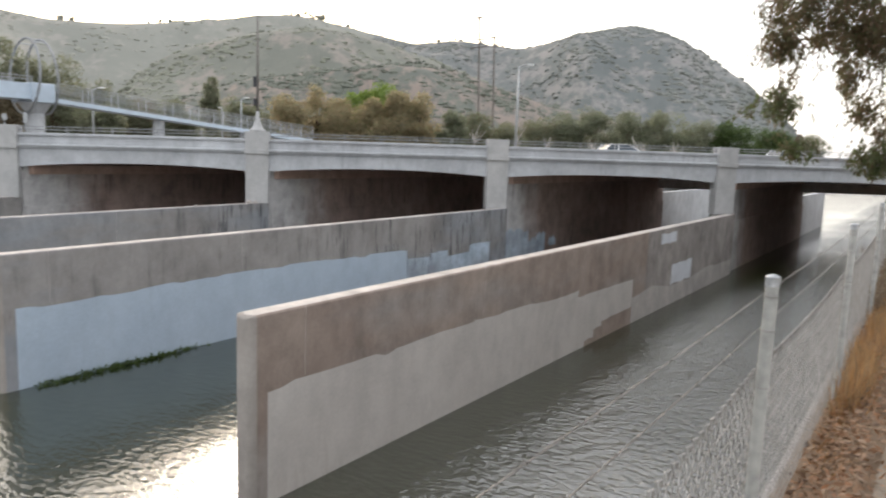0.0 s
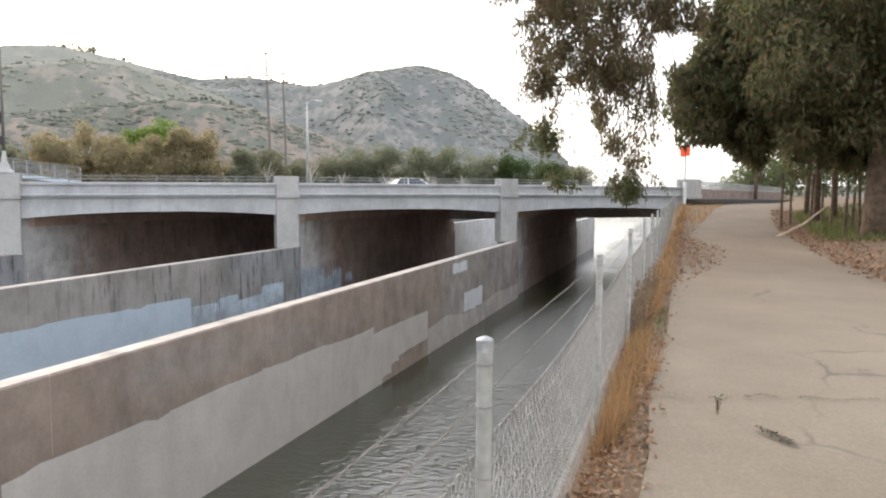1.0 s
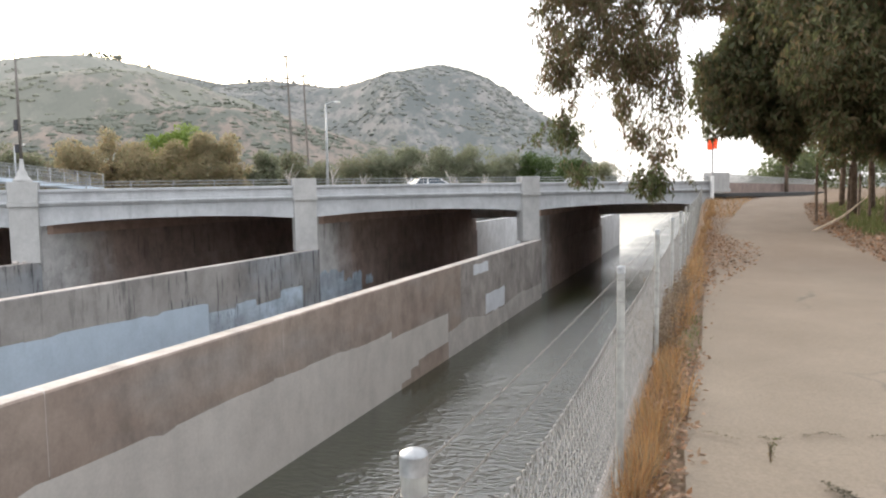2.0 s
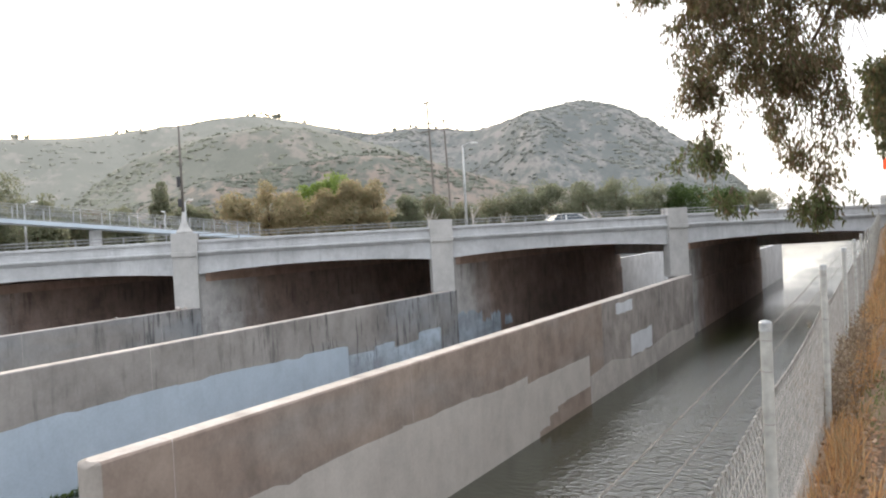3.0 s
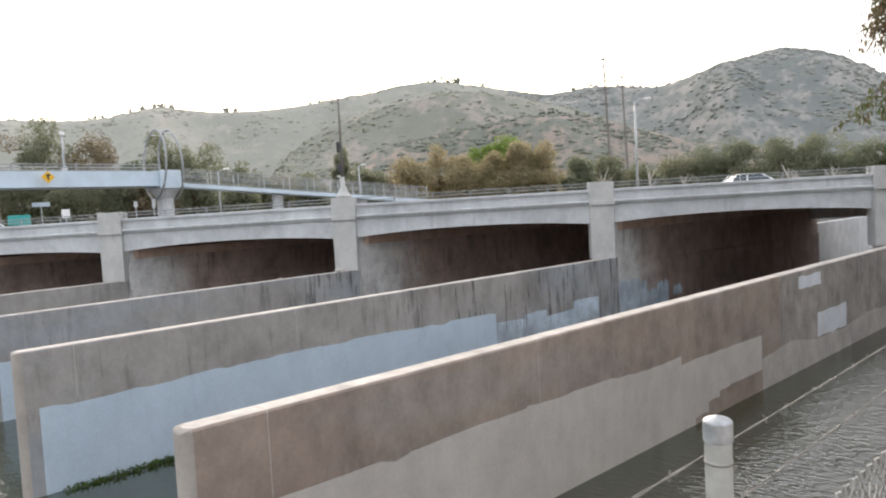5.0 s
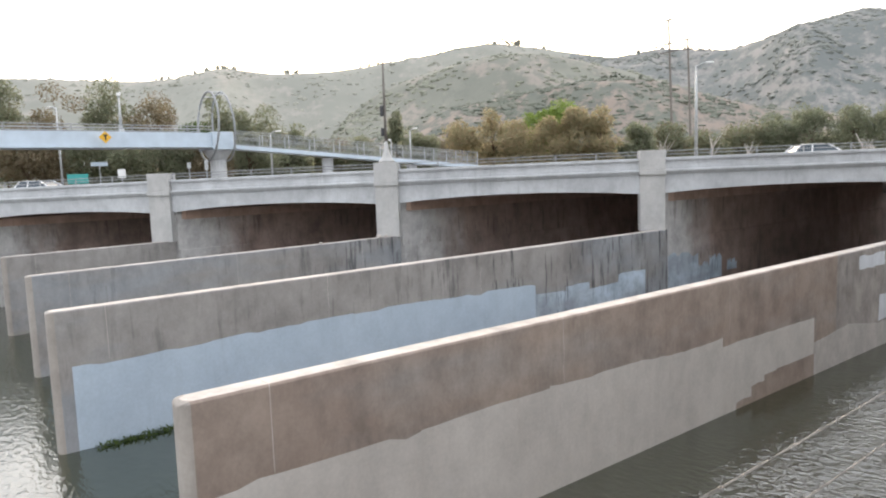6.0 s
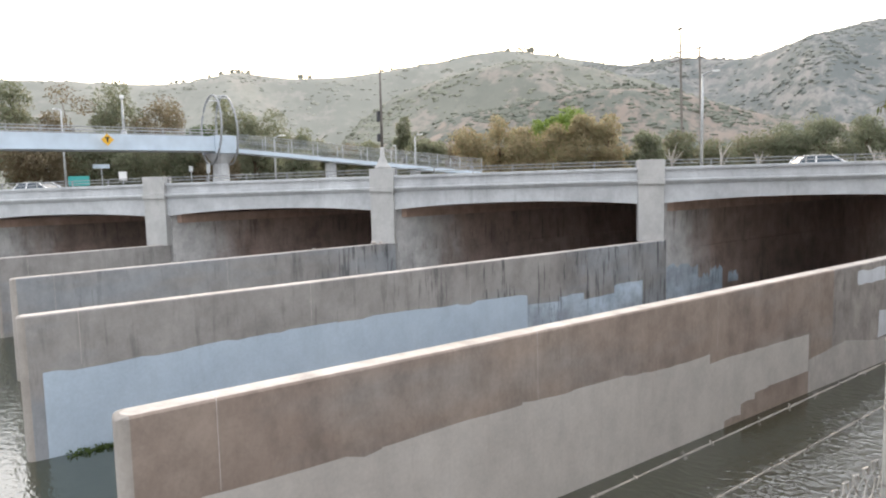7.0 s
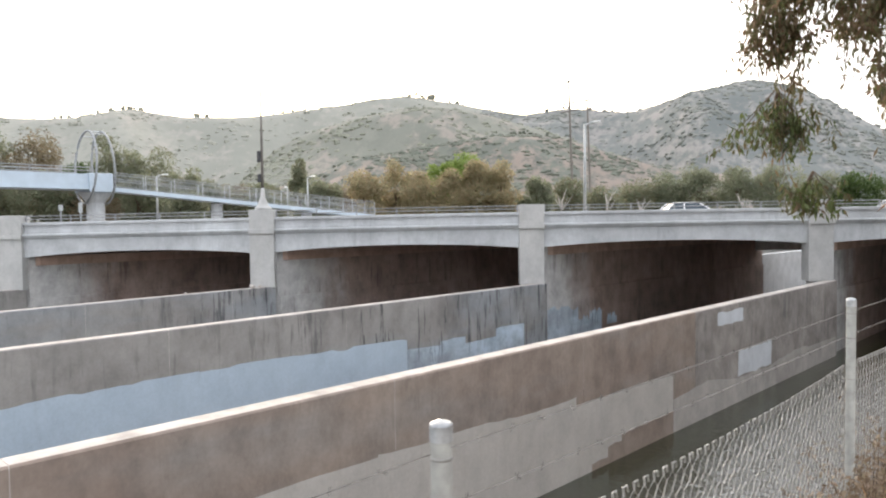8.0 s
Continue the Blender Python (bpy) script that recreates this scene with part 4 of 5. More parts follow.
    p = p[(p[:, 0] < 0.35) | (p[:, 2] < 4.6) | (p[:, 2] > 5.7)] - np.array((x0, y0, z0))
    leaf_mesh("foliage", p, 0.155, 0.04, M_EUC, t, rng, 1.1)
    t.children[-1]["label"] = "drooping boughs of narrow brownish leaves"


build_eucalyptus()
for i, (a, d, z, h, s, tr) in enumerate(((9.3, 38, 0.5, 12, 3.4, 0.17), (10.4, 40, 0.5, 12, 3.2, 0.16), (8.6, 44, 0.6, 11, 3.0, 0.15), (15.5, 36, 0.5, 12, 4, 0.24), (19.5, 30, 0.5, 12, 4, 0.4), (12.5, 50, 0.9, 12, 4, 0.2))):
    x, y = bearing(a, d, 1.15, -0.1)
    tree("riverside_tree", "dark leafy tree with bare trunk beside the path", x, y, float(bank_height(x, y)) - 0.1, h, s, M_DARKLEAF, 40 + i, 6500, 0.32, tr, 34, 0.26, "trees beside the path")
x, y = bearing(5.2, 74, 1.15, -0.1)
tree("riverside_tree", "slender leaning tree near the end of the path", x, y, float(bank_height(x, y)), 8.5, 3.4, M_DARKLEAF, 61, 3200, 0.28, 0.2, 22, 0.45, "trees beside the path")
for a, d, h, w, seed in ((5.6, 88, 5.6, 3.2, 62), (7.6, 92, 7.2, 4.0, 63), (9.8, 96, 8.0, 4.6, 64), (12.6, 92, 8.0, 5.0, 65), (16.0, 88, 8.5, 5.0, 66), (3.6, 130, 4.2, 4.0, 67)):
    x, y = bearing(a, d, 1.15, -0.1)
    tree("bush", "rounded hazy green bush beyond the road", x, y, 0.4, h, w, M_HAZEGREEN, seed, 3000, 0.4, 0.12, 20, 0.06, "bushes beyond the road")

# ---- stakes, branch and verge on the tree side ----
def build_stakes():
    rnd = random.Random(3)
    for a, d, h in ((7.0, 33, 2.5), (8.9, 33.5, 2.4), (9.6, 36, 2.0), (11.1, 30, 2.1), (11.5, 32, 1.6), (12.0, 29, 2.2), (10.2, 35, 1.9), (7.6, 36, 1.8)):
        x, y = bearing(a, d, 1.15, -0.1)
        z = float(bank_height(x, y))
        s = thing("stake", "weathered brown wooden stake standing in the verge", "stake", pose(x, y, z - 0.06, rnd.uniform(-3, 3), rnd.uniform(-3, 3), rnd.uniform(0, 90)), "stakes beside the path")
        bm = tube([(0, 0, -0.1), (0, 0, h * 0.5), (0.02, 0, h)], [0.06, 0.055, 0.045], 7)
        part("stake_pole", bm, M_BARK, s)
    x, y = bearing(8.0, 27, 1.15, -0.1)
    z = float(bank_height(x, y))
    b = thing("fallen_branch", "pale dry fallen branch leaning in the verge", "branch", pose(x - 0.6, y, z))
    part("stick", tube([(0, 0, 0.02), (0.9, 0.4, 0.5), (1.7, 0.9, 1.15)], [0.05, 0.04, 0.02], 6), plain("dry_wood", (0.42, 0.33, 0.24), 0.9), b)


build_stakes()


def build_litter():
    rng = np.random.default_rng(21)
    # fallen leaves along both sides of the path
    n = 7000
    y = rng.uniform(1.2, 7.5, n)
    y[: n // 2] = rng.uniform(6, 46, n // 2)
    edge = np.array([path_edges(v)[0] for v in y])
    x = 0.58 + (edge - 0.5) * rng.beta(1.5, 2.2, n) * np.where(y < 8, 1.04, 1.12)
    z = np.array([float(bank_height(a, b)) for a, b in zip(x, y)]) + rng.uniform(0.03, 0.075, n)
    ob = leaf_mesh("leaf_litter", np.stack([x, y, z], 1), 0.05, 0.024, M_LITTER, None, rng, 0.0, 0.4)
    tagged(ob, "reddish brown fallen leaves between fence and path", "leaves", kind="stuff")
    n = 2600
    y = rng.normal(18.5, 4.0, n)
    x = 0.75 + rng.beta(1.3, 2.0, n) * 1.5 * np.exp(-((y - 18.5) / 7.0) ** 2) + 0.01 * (y - 12)
    z = np.array([float(bank_height(a, b)) for a, b in zip(x, y)]) + rng.uniform(0.045, 0.07, n)
    ob = leaf_mesh("leaf_litter", np.stack([x, y, z], 1), 0.075, 0.035, M_LITTER, None, rng, 0.0, 0.35)
    tagged(ob, "drift of reddish brown leaves spread over the path edge", "leaves", kind="stuff")
    n = 6500
    y = rng.uniform(8, 48, n)
    edge = np.array([path_edges(v)[1] for v in y])
    x = edge + rng.gamma(1.4, 0.9, n) - 0.35
    z = np.array([float(bank_height(a, b)) for a, b in zip(x, y)]) + rng.uniform(0.03, 0.09, n)
    ob = leaf_mesh("leaf_litter", np.stack([x, y, z], 1), 0.12, 0.055, M_LITTER, None, rng, 0.0, 0.4)
    tagged(ob, "brown fallen leaves under the trees beside the path", "leaves", kind="stuff")
    # dry grass at the foot of the fence, in tufts of bent stalks
    v, f = [], []

    def blade(x, y, h, w, bx, by):
        z, a, k = float(bank_height(x, y)), rng.uniform(0, math.tau), len(v)
        c, d = w * math.cos(a), w * math.sin(a)
        v.extend([(x - c, y - d, z), (x + c, y + d, z), (x + bx * 0.4 + c * 0.7, y + by * 0.4 + d * 0.7, z + h * 0.6), (x + bx * 0.4 - c * 0.7, y + by * 0.4 - d * 0.7, z + h * 0.6), (x + bx, y + by, z + h)])
        f.extend([(k, k + 1, k + 2, k + 3), (k + 3, k + 2, k + 4)])

    for i in range(560):
        y = rng.uniform(4.4, 15.0) if i < 400 else (rng.uniform(0.8, 4.6) if i < 440 else rng.uniform(15, 52))
        g = noise.noise((y * 0.55, 3.0, 1.0))
        if g < -0.15 and rng.uniform() < 0.75:
            continue
        x = FENCE_X + 0.03 + abs(rng.normal(0, 0.12)) + 0.012 * max(0, y - 8)
        tall = rng.uniform(0.14, 0.34) * (1 + 0.6 * max(0, g)) * (0.5 if y < 4.4 else 1.0)
        lean = rng.normal(0.03, 0.05), rng.normal(0, 0.06)
        for k in range(16):
            blade(x + rng.normal(0, 0.022), y + rng.normal(0, 0.03), tall * rng.uniform(0.45, 1.1), 0.0032 if y < 14 else 0.009, lean[0] + rng.normal(0, 0.05), lean[1] + rng.normal(0, 0.06))
    for i in range(900):
        yy = rng.uniform(36, 60)
        xx = rng.uniform(0.8, path_edges(yy)[0])
        zz = float(bank_height(xx, yy))
        h, w, a, k = rng.uniform(0.1, 0.32), 0.016, rng.uniform(0, math.tau), len(v)
        v += [(xx - w * math.cos(a), yy - w * math.sin(a), zz), (xx + w * math.cos(a), yy + w * math.sin(a), zz), (xx + rng.normal(0, 0.07), yy + rng.normal(0, 0.07), zz + h)]
        f += [(k, k + 1, k + 2)]
    tagged(raw("dry_grass", v, f, M_STRAW), "golden dry grass tufts along the foot of the fence", "grass", kind="stuff")
    v, f = [], []
    for i in range(4450):
        if i < 4200:
            yy = rng.uniform(25, 46)
            xx = path_edges(yy)[1] + 0.6 + rng.gamma(1.8, 1.1)
            h, w = rng.uniform(0.12, 0.34), 0.028
        else:
            yy = rng.uniform(7.0, 9.5)
            xx = path_edges(yy)[0] - 0.1 + rng.normal(0, 0.06)
            h, w = rng.uniform(0.03, 0.10), 0.005
        zz = float(bank_height(xx, yy))
        a, k = rng.uniform(0, math.tau), len(v)
        v += [(xx - w * math.cos(a), yy - w * math.sin(a), zz), (xx + w * math.cos(a), yy + w * math.sin(a), zz), (xx + rng.normal(0, 0.04), yy + rng.normal(0, 0.04), zz + h)]
        f += [(k, k + 1, k + 2)]
    tagged(raw("green_grass", v, f, M_GRASS), "patches of short green grass in the verge", "grass", kind="stuff")


build_litter()


def build_dry_weeds():
    """A thicket of dry brown weeds with small leaves, leaning through the fence."""
    rng = np.random.default_rng(27)
    m = leafy("dry_weed_leaves", [(0.20, 0.145, 0.10), (0.13, 0.095, 0.065), (0.27, 0.205, 0.15), (0.17, 0.135, 0.08), (0.31, 0.25, 0.19)], 0.3, 0.85)
    t = thing("dry_weeds", "thicket of dry brown weeds growing through the chain link fence", "plant", Matrix.Translation((FENCE_X, 10.0, 0)), kind="stuff")
    stems, leaves = bmesh.new(), []
    for i in range(120):
        x, y = rng.normal(0.0, 0.09), rng.uniform(-2.3, 2.2)
        h = rng.uniform(0.25, 0.62) + (0.15 if rng.uniform() < 0.15 else 0)
        z = float(bank_height(FENCE_X + x, 10.0 + y))
        bx, by = rng.normal(0, 0.1), rng.normal(0, 0.14)
        pts = [(x, y, z), (x + bx * 0.4, y + by * 0.4, z + h * 0.5), (x + bx, y + by, z + h)]
        add_tube(stems, pts, [0.0035, 0.0028, 0.0015], 3)
        for k in range(48):
            q = rng.uniform(0.1, 1.0)
            leaves.append((x + bx * q * q + rng.normal(0, 0.03), y + by * q * q + rng.normal(0, 0.035), z + h * q + rng.normal(0, 0.015)))
    part("stem", stems, M_BARK, t)
    leaf_mesh("leaves", np.array(leaves), 0.042, 0.016, m, t, rng, 0.2)


build_dry_weeds()

M_DARKSCRAP = plain("dark_damp_scraps", (0.10, 0.085, 0.055), 0.9, 0, 0.3)


def build_weed():
    w = thing("weed", "small dry weed growing from a crack in the path", "plant", Matrix.Translation((1.425, 4.9, 0.01)))
    bm = bmesh.new()
    rnd = random.Random(8)
    for i in range(5):
        a = rnd.uniform(0, math.tau)
        s = rnd.uniform(0.008, 0.03)
        add_tube(bm, [(0, 0, 0), (s * 0.4 * math.cos(a), s * 0.4 * math.sin(a), 0.09), (s * math.cos(a), s * math.sin(a), rnd.uniform(0.08, 0.15))], [0.003, 0.002, 0.001], 4)
    part("stem", bm, M_BARK, w)
    rng = np.random.default_rng(4)
    leaf_mesh("leaves", blob_points(rng, [(0, 0, 0.03), (0, 0, 0.07), (0.01, 0, 0.11)], (0.02, 0.02, 0.035), 60), 0.024, 0.007, M_DARKLEAF, w, rng, 0.0)
    rng = np.random.default_rng(9)
    n = 200
    q = rng.uniform(-1, 1, n)
    xy = np.stack([1.735 + 0.085 * q + rng.normal(0, 0.012, n), 4.5 - 0.12 * q + rng.normal(0, 0.02, n), 0.038 + rng.uniform(0, 0.005, n)], 1)
    tagged(leaf_mesh("leaf_scrap", xy, 0.024, 0.012, M_DARKSCRAP, None, rng, 0.0, 0.2), "small heap of dark dry leaf scraps on the path", "leaves", kind="stuff")
    # low weeds and dirt along a crack that runs across the path
    line = np.array(((1.04, 5.2), (1.3, 5.19), (1.48, 5.24), (1.62, 5.36), (1.86, 5.42), (2.2, 5.48), (2.55, 5.58), (3.1, 5.6)))
    q = rng.uniform(0, 1, 620)
    q = q[np.array([noise.noise((v * 9.0, 2.0, 5.0)) > -0.12 for v in q])]
    x = np.interp(q, np.linspace(0, 1, len(line)), line[:, 0])
    y = np.interp(q, np.linspace(0, 1, len(line)), line[:, 1]) + 0.03 * np.sin(q * 40) + rng.normal(0, 0.008, len(q))
    tagged(leaf_mesh("crack_weeds", np.stack([x, y, 0.036 + rng.uniform(0, 0.003, len(q))], 1), 0.016, 0.006, M_DARKSCRAP, None, rng, 0.0, 0.2), "dark low weeds and dirt along a crack in the path", "weeds", kind="stuff")


build_weed()

# ---- foot and cycle bridge behind the road bridge ----
M_BLUESTEEL = plain("pale_blue_painted_steel", (0.50, 0.58, 0.66), 0.55, 0.1, 0.08, 0.8)
M_LAMPGREY = plain("pale_lamp_steel", (0.42, 0.435, 0.44), 0.5, 0.4)
M_YELLOW = plain("yellow_sign_paint", (0.75, 0.42, 0.03), 0.5, 0, 0.08)
M_BLACK = plain("black_paint", (0.02, 0.02, 0.02), 0.6)
M_WHITE = plain("white_paint", (0.75, 0.75, 0.74), 0.4, 0, 0.05)
M_TEAL = plain("teal_sign_paint", (0.04, 0.32, 0.30), 0.5, 0, 0.08)


def beam(p, q, w, z0, z1):
    """A straight box between two plan points with heights at each end given as pairs."""
    d = Vector((q[0] - p[0], q[1] - p[1], 0)).normalized()
    s = Vector((d.y, -d.x, 0)) * w / 2
    st = []
    for c, lo, hi in ((p, z0[0], z1[0]), (q, z0[1], z1[1])):
        a, b = Vector((c[0], c[1], 0)) + s, Vector((c[0], c[1], 0)) - s
        st.append([(a.x, a.y, lo), (b.x, b.y, lo), (b.x, b.y, hi), (a.x, a.y, hi)])
    return add_sweep(bmesh.new(), st)


def build_footbridge():
    f = thing("foot_bridge", "pale blue steel foot bridge with hoop arches and sloping ramp", "bridge", kind="structure")
    g0, g1 = (-61.4, -26.0), (-64.2, 28.3)
    part("girder", beam(g0, g1, 3.2, (4.85, 4.85), (6.05, 6.05)), M_BLUESTEEL, f, "pale blue steel girder")
    part("girder_flange", beam(g0, g1, 3.5, (4.72, 4.72), (4.85, 4.85)), M_BLUESTEEL, f)
    d = Vector((g1[0] - g0[0], g1[1] - g0[1], 0)).normalized()
    s = Vector((d.y, -d.x, 0))
    for side in (1.55, -1.55):
        o = s * side
        for z in (6.35, 6.62):
            part("handrail", tube([(g0[0] + o.x, g0[1] + o.y, z), (g1[0] + o.x, g1[1] + o.y, z)], 0.045, 6), M_RAIL, f)
        for i in range(24):
            q = i / 23
            x, y = g0[0] + (g1[0] - g0[0]) * q + o.x, g0[1] + (g1[1] - g0[1]) * q + o.y
            part("rail_post", box(x - 0.04, x + 0.04, y - 0.04, y + 0.04, 6.05, 6.64), M_RAIL, f)
    # node block, hoops and column
    cx, cy = -64.3, 29.3
    part("node_block", box(cx - 1.9, cx + 1.9, cy - 1.1, cy + 0.9, 4.5, 6.15, 0.08), M_BLUESTEEL, f)
    part("column", tube([(cx, cy, BED_Z), (cx, cy, 3.6), (cx, cy, 4.52)], [0.75, 0.75, 1.4], 16), M_BRIDGE, f)
    for k, dy in enumerate((-0.75, 0.75)):
        pts = []
        for i in range(41):
            a = i / 40 * math.tau
            pts.append((cx + 2.75 * math.sin(a) - 0.05 * dy, cy + dy * (1 + 0.25 * math.cos(a)), 6.75 - 3.2 * math.cos(a)))
        part("hoop", tube(pts, 0.10, 8), M_RAIL, f, "tall grey steel hoop")
    for i in (17, 20, 23):
        a = i / 40 * math.tau
        x, z = cx + 2.75 * math.sin(a), 6.75 - 3.2 * math.cos(a)
        w = 0.75 * (1 + 0.25 * math.cos(a))
        part("rung", tube([(x, cy - w, z), (x, cy + w, z)], 0.05, 6), M_LAMPGREY, f)
    # ramp with mesh railing
    r0, r1 = (-64.2, 31.0), (-56.6, 54.4)
    part("ramp", beam(r0, r1, 3.0, (4.58, 2.03), (4.95, 2.38)), M_BLUESTEEL, f, "sloping pale deck")
    d = Vector((r1[0] - r0[0], r1[1] - r0[1], 0))
    s = Vector((d.y, -d.x, 0)).normalized()
    for side in (1.42, -1.42):
        o = s * side
        at = lambda q, z: (r0[0] + d.x * q + o.x, r0[1] + d.y * q + o.y, 4.95 - 2.57 * q + z)
        for z in (0.1, 0.75, 1.32):
            part("handrail", tube([at(0, z), at(1, z)], 0.035, 6), M_RAIL, f)
        for i in range(11):
            part("rail_post", tube([at(i / 10, 0), at(i / 10, 1.34)], 0.045, 6), M_LAMPGREY, f)
        bm = bmesh.new()
        for i in range(120):
            add_tube(bm, [at(i / 120, 0.1), at((i + 1) / 120, 1.3)], 0.008, 3, False)
            add_tube(bm, [at(i / 120, 1.3), at((i + 1) / 120, 0.1)], 0.008, 3, False)
        part("mesh_infill", bm, M_RAIL, f, "wire mesh railing infill")
    for q in (0.36, 0.72):
        x, y = r0[0] + d.x * q, r0[1] + d.y * q
        part("column", tube([(x, y, BED_Z if q < 0.5 else BED_Z), (x, y, 4.45 - 2.5 * q)], 0.55, 12), M_BRIDGE, f)
    # yellow sign on the girder side
    sg = thing("warning_sign", "yellow diamond warning sign fixed on the foot bridge girder", "sign", pose(-61.28, 18.9, 5.52, 0, 0, 93))
    bm = bmesh.new()
    add_prism(bm, [(0, -0.5), (0.5, 0), (0, 0.5), (-0.5, 0)], -0.02, 0.02)
    bmesh.ops.rotate(bm, verts=bm.verts[:], cent=(0, 0, 0), matrix=Matrix.Rotation(radians(90), 3, 'X'))
    part("plate", bm, M_YELLOW, sg)
    bm = box(-0.07, 0.07, -0.032, -0.021, -0.22, 0.1)
    add_box(bm, -0.16, 0.16, -0.032, -0.021, 0.1, 0.22)
    part("symbol", bm, M_BLACK, sg, "black symbol bars")


build_footbridge()

# ---- lamps and poles ----
def street_lamp(x, y, z, h, arm, yaw, label, group="street lamps", r=0.09):
    t = thing("street_lamp", label, "street lamp", pose(x, y, z, 0, 0, yaw), group)
    part("pole", tube([(0, 0, 0), (0, 0, h * 0.6), (0, 0, h)], [r, r * 0.8, r * 0.55], 8), M_LAMPGREY, t, smooth=True)
    if arm:
        part("arm", tube([(0, 0, h - 0.15), (arm * 0.5, 0, h + 0.1), (arm, 0, h + 0.15)], [r * 0.5, r * 0.45, r * 0.4], 6), M_LAMPGREY, t)
        part("lamp_head", box(arm - 0.1, arm + 0.5, -0.13, 0.13, h + 0.08, h + 0.22, 0.04), M_WHITE, t)
    else:
        part("lamp_head", box(-0.16, 0.16, -0.16, 0.16, h, h + 0.28, 0.05), M_WHITE, t)
    part("base", tube([(0, 0, -0.1), (0, 0, 0.25), (0, 0, 0.5)], [r * 2.2, r * 2.0, r], 8), M_LAMPGREY, t)
    return t


x, y = bearing(-33.3, 64, 1.664, 6.832)
street_lamp(x, y, 1.1, 9.0, 0.9, 20, "tall pale street lamp on the far side of the bridge", r=0.15)
x, y = bearing(-67.0, 75, 1.664, 6.832)
street_lamp(x, y, 1.0, 5.4, 0.8, 30, "pale street lamp beside the foot bridge ramp", r=0.13)
x, y = bearing(-55.7, 82, 1.664, 6.832)
street_lamp(x, y, 1.0, 5.8, 0.5, 20, "short pale street lamp beside the foot bridge ramp", r=0.13)
x, y = bearing(-57.3, 80, 1.664, 6.832)
street_lamp(x, y, 1.0, 4.5, 0.5, 160, "short pale street lamp beside the foot bridge ramp", r=0.1)
street_lamp(-63.0, 20.6, 6.0, 3.1, 0, 0, "square white lamp post on the foot bridge deck", r=0.13)
street_lamp(-73, 17.5, -0.2, 9.2, 1.4, 190, "grey street lamp with a long arm behind the foot bridge", r=0.12)


def build_pedestal_pole():
    """Slender dark pole on a bell-shaped pedestal, on top of a pilaster."""
    u = PIERS[3]
    m = BRIDGE @ Matrix.Translation((u, 0.2, crest(u) + 0.40))
    t = thing("pedestal_pole", "slender dark pole on a bell shaped concrete pedestal on the bridge", "pole", m)
    part("pedestal", tube([(0, 0, 0), (0, 0, 0.12), (0, 0, 0.17), (0, 0, 0.32), (0, 0, 0.5), (0, 0, 0.68), (0, 0, 1.2)], [0.46, 0.45, 0.37, 0.27, 0.22, 0.13, 0.085], 14), M_PILASTER, t, smooth=True)
    part("pole_shaft", tube([(0, 0, 1.15), (0, 0, 4), (0, 0, 6.6)], [0.08, 0.065, 0.045], 8), M_POLEWOOD, t, smooth=True)
    part("mast", tube([(0, 0, 6.6), (0, 0, 7.9)], [0.03, 0.012], 6), M_POLEWOOD, t)
    for z, h in ((2.6, 0.6), (1.5, 0.45)):
        part("equipment_box", box(-0.25, -0.06, -0.1, 0.1, z, z + h, 0.03), M_DARK, t)


build_pedestal_pole()


def build_utility_pole(a, d, h, label, arms):
    x, y = bearing(a, d, 1.664, 6.832)
    t = thing("utility_pole", label, "utility pole", pose(x, y, 0, 0, -2, 0), "utility poles")
    part("pole", tube([(0, 0, 0), (0, 0, h)], [0.3, 0.19], 8), M_POLEWOOD, t)
    for z, w in arms:
        part("cross_arm", box(-w, w, -0.12, 0.12, h - z, h - z + 0.24), M_POLEWOOD, t)
        for q in (-0.9, -0.45, 0.45, 0.9):
            part("insulator", tube([(w * q, 0, h - z + 0.16), (w * q, 0, h - z + 0.42)], 0.06, 6), M_LAMPGREY, t)


build_utility_pole(-34.2, 150, 31.0, "tall wooden utility pole with cross arms beyond the bridge", [(0.4, 1.0), (5.0, 1.6), (6.6, 2.2)])
build_utility_pole(-32.8, 165, 29.5, "tall thin wooden utility pole with short cross arms", [(0.5, 1.2), (2.6, 1.2)])

# ---- cars on the bridge ----
M_GLASS = plain("dark_car_glass", (0.05, 0.07, 0.09), 0.08, 0, 0.05)
M_TYRE = plain("tyre_rubber", (0.03, 0.03, 0.03), 0.9)
M_TAIL = plain("red_lens", (0.45, 0.02, 0.02), 0.25, 0, 0.05)


def car_paint(name, color):
    m = plain(name, color, 0.28, 0.2, 0.03, 3)
    return m


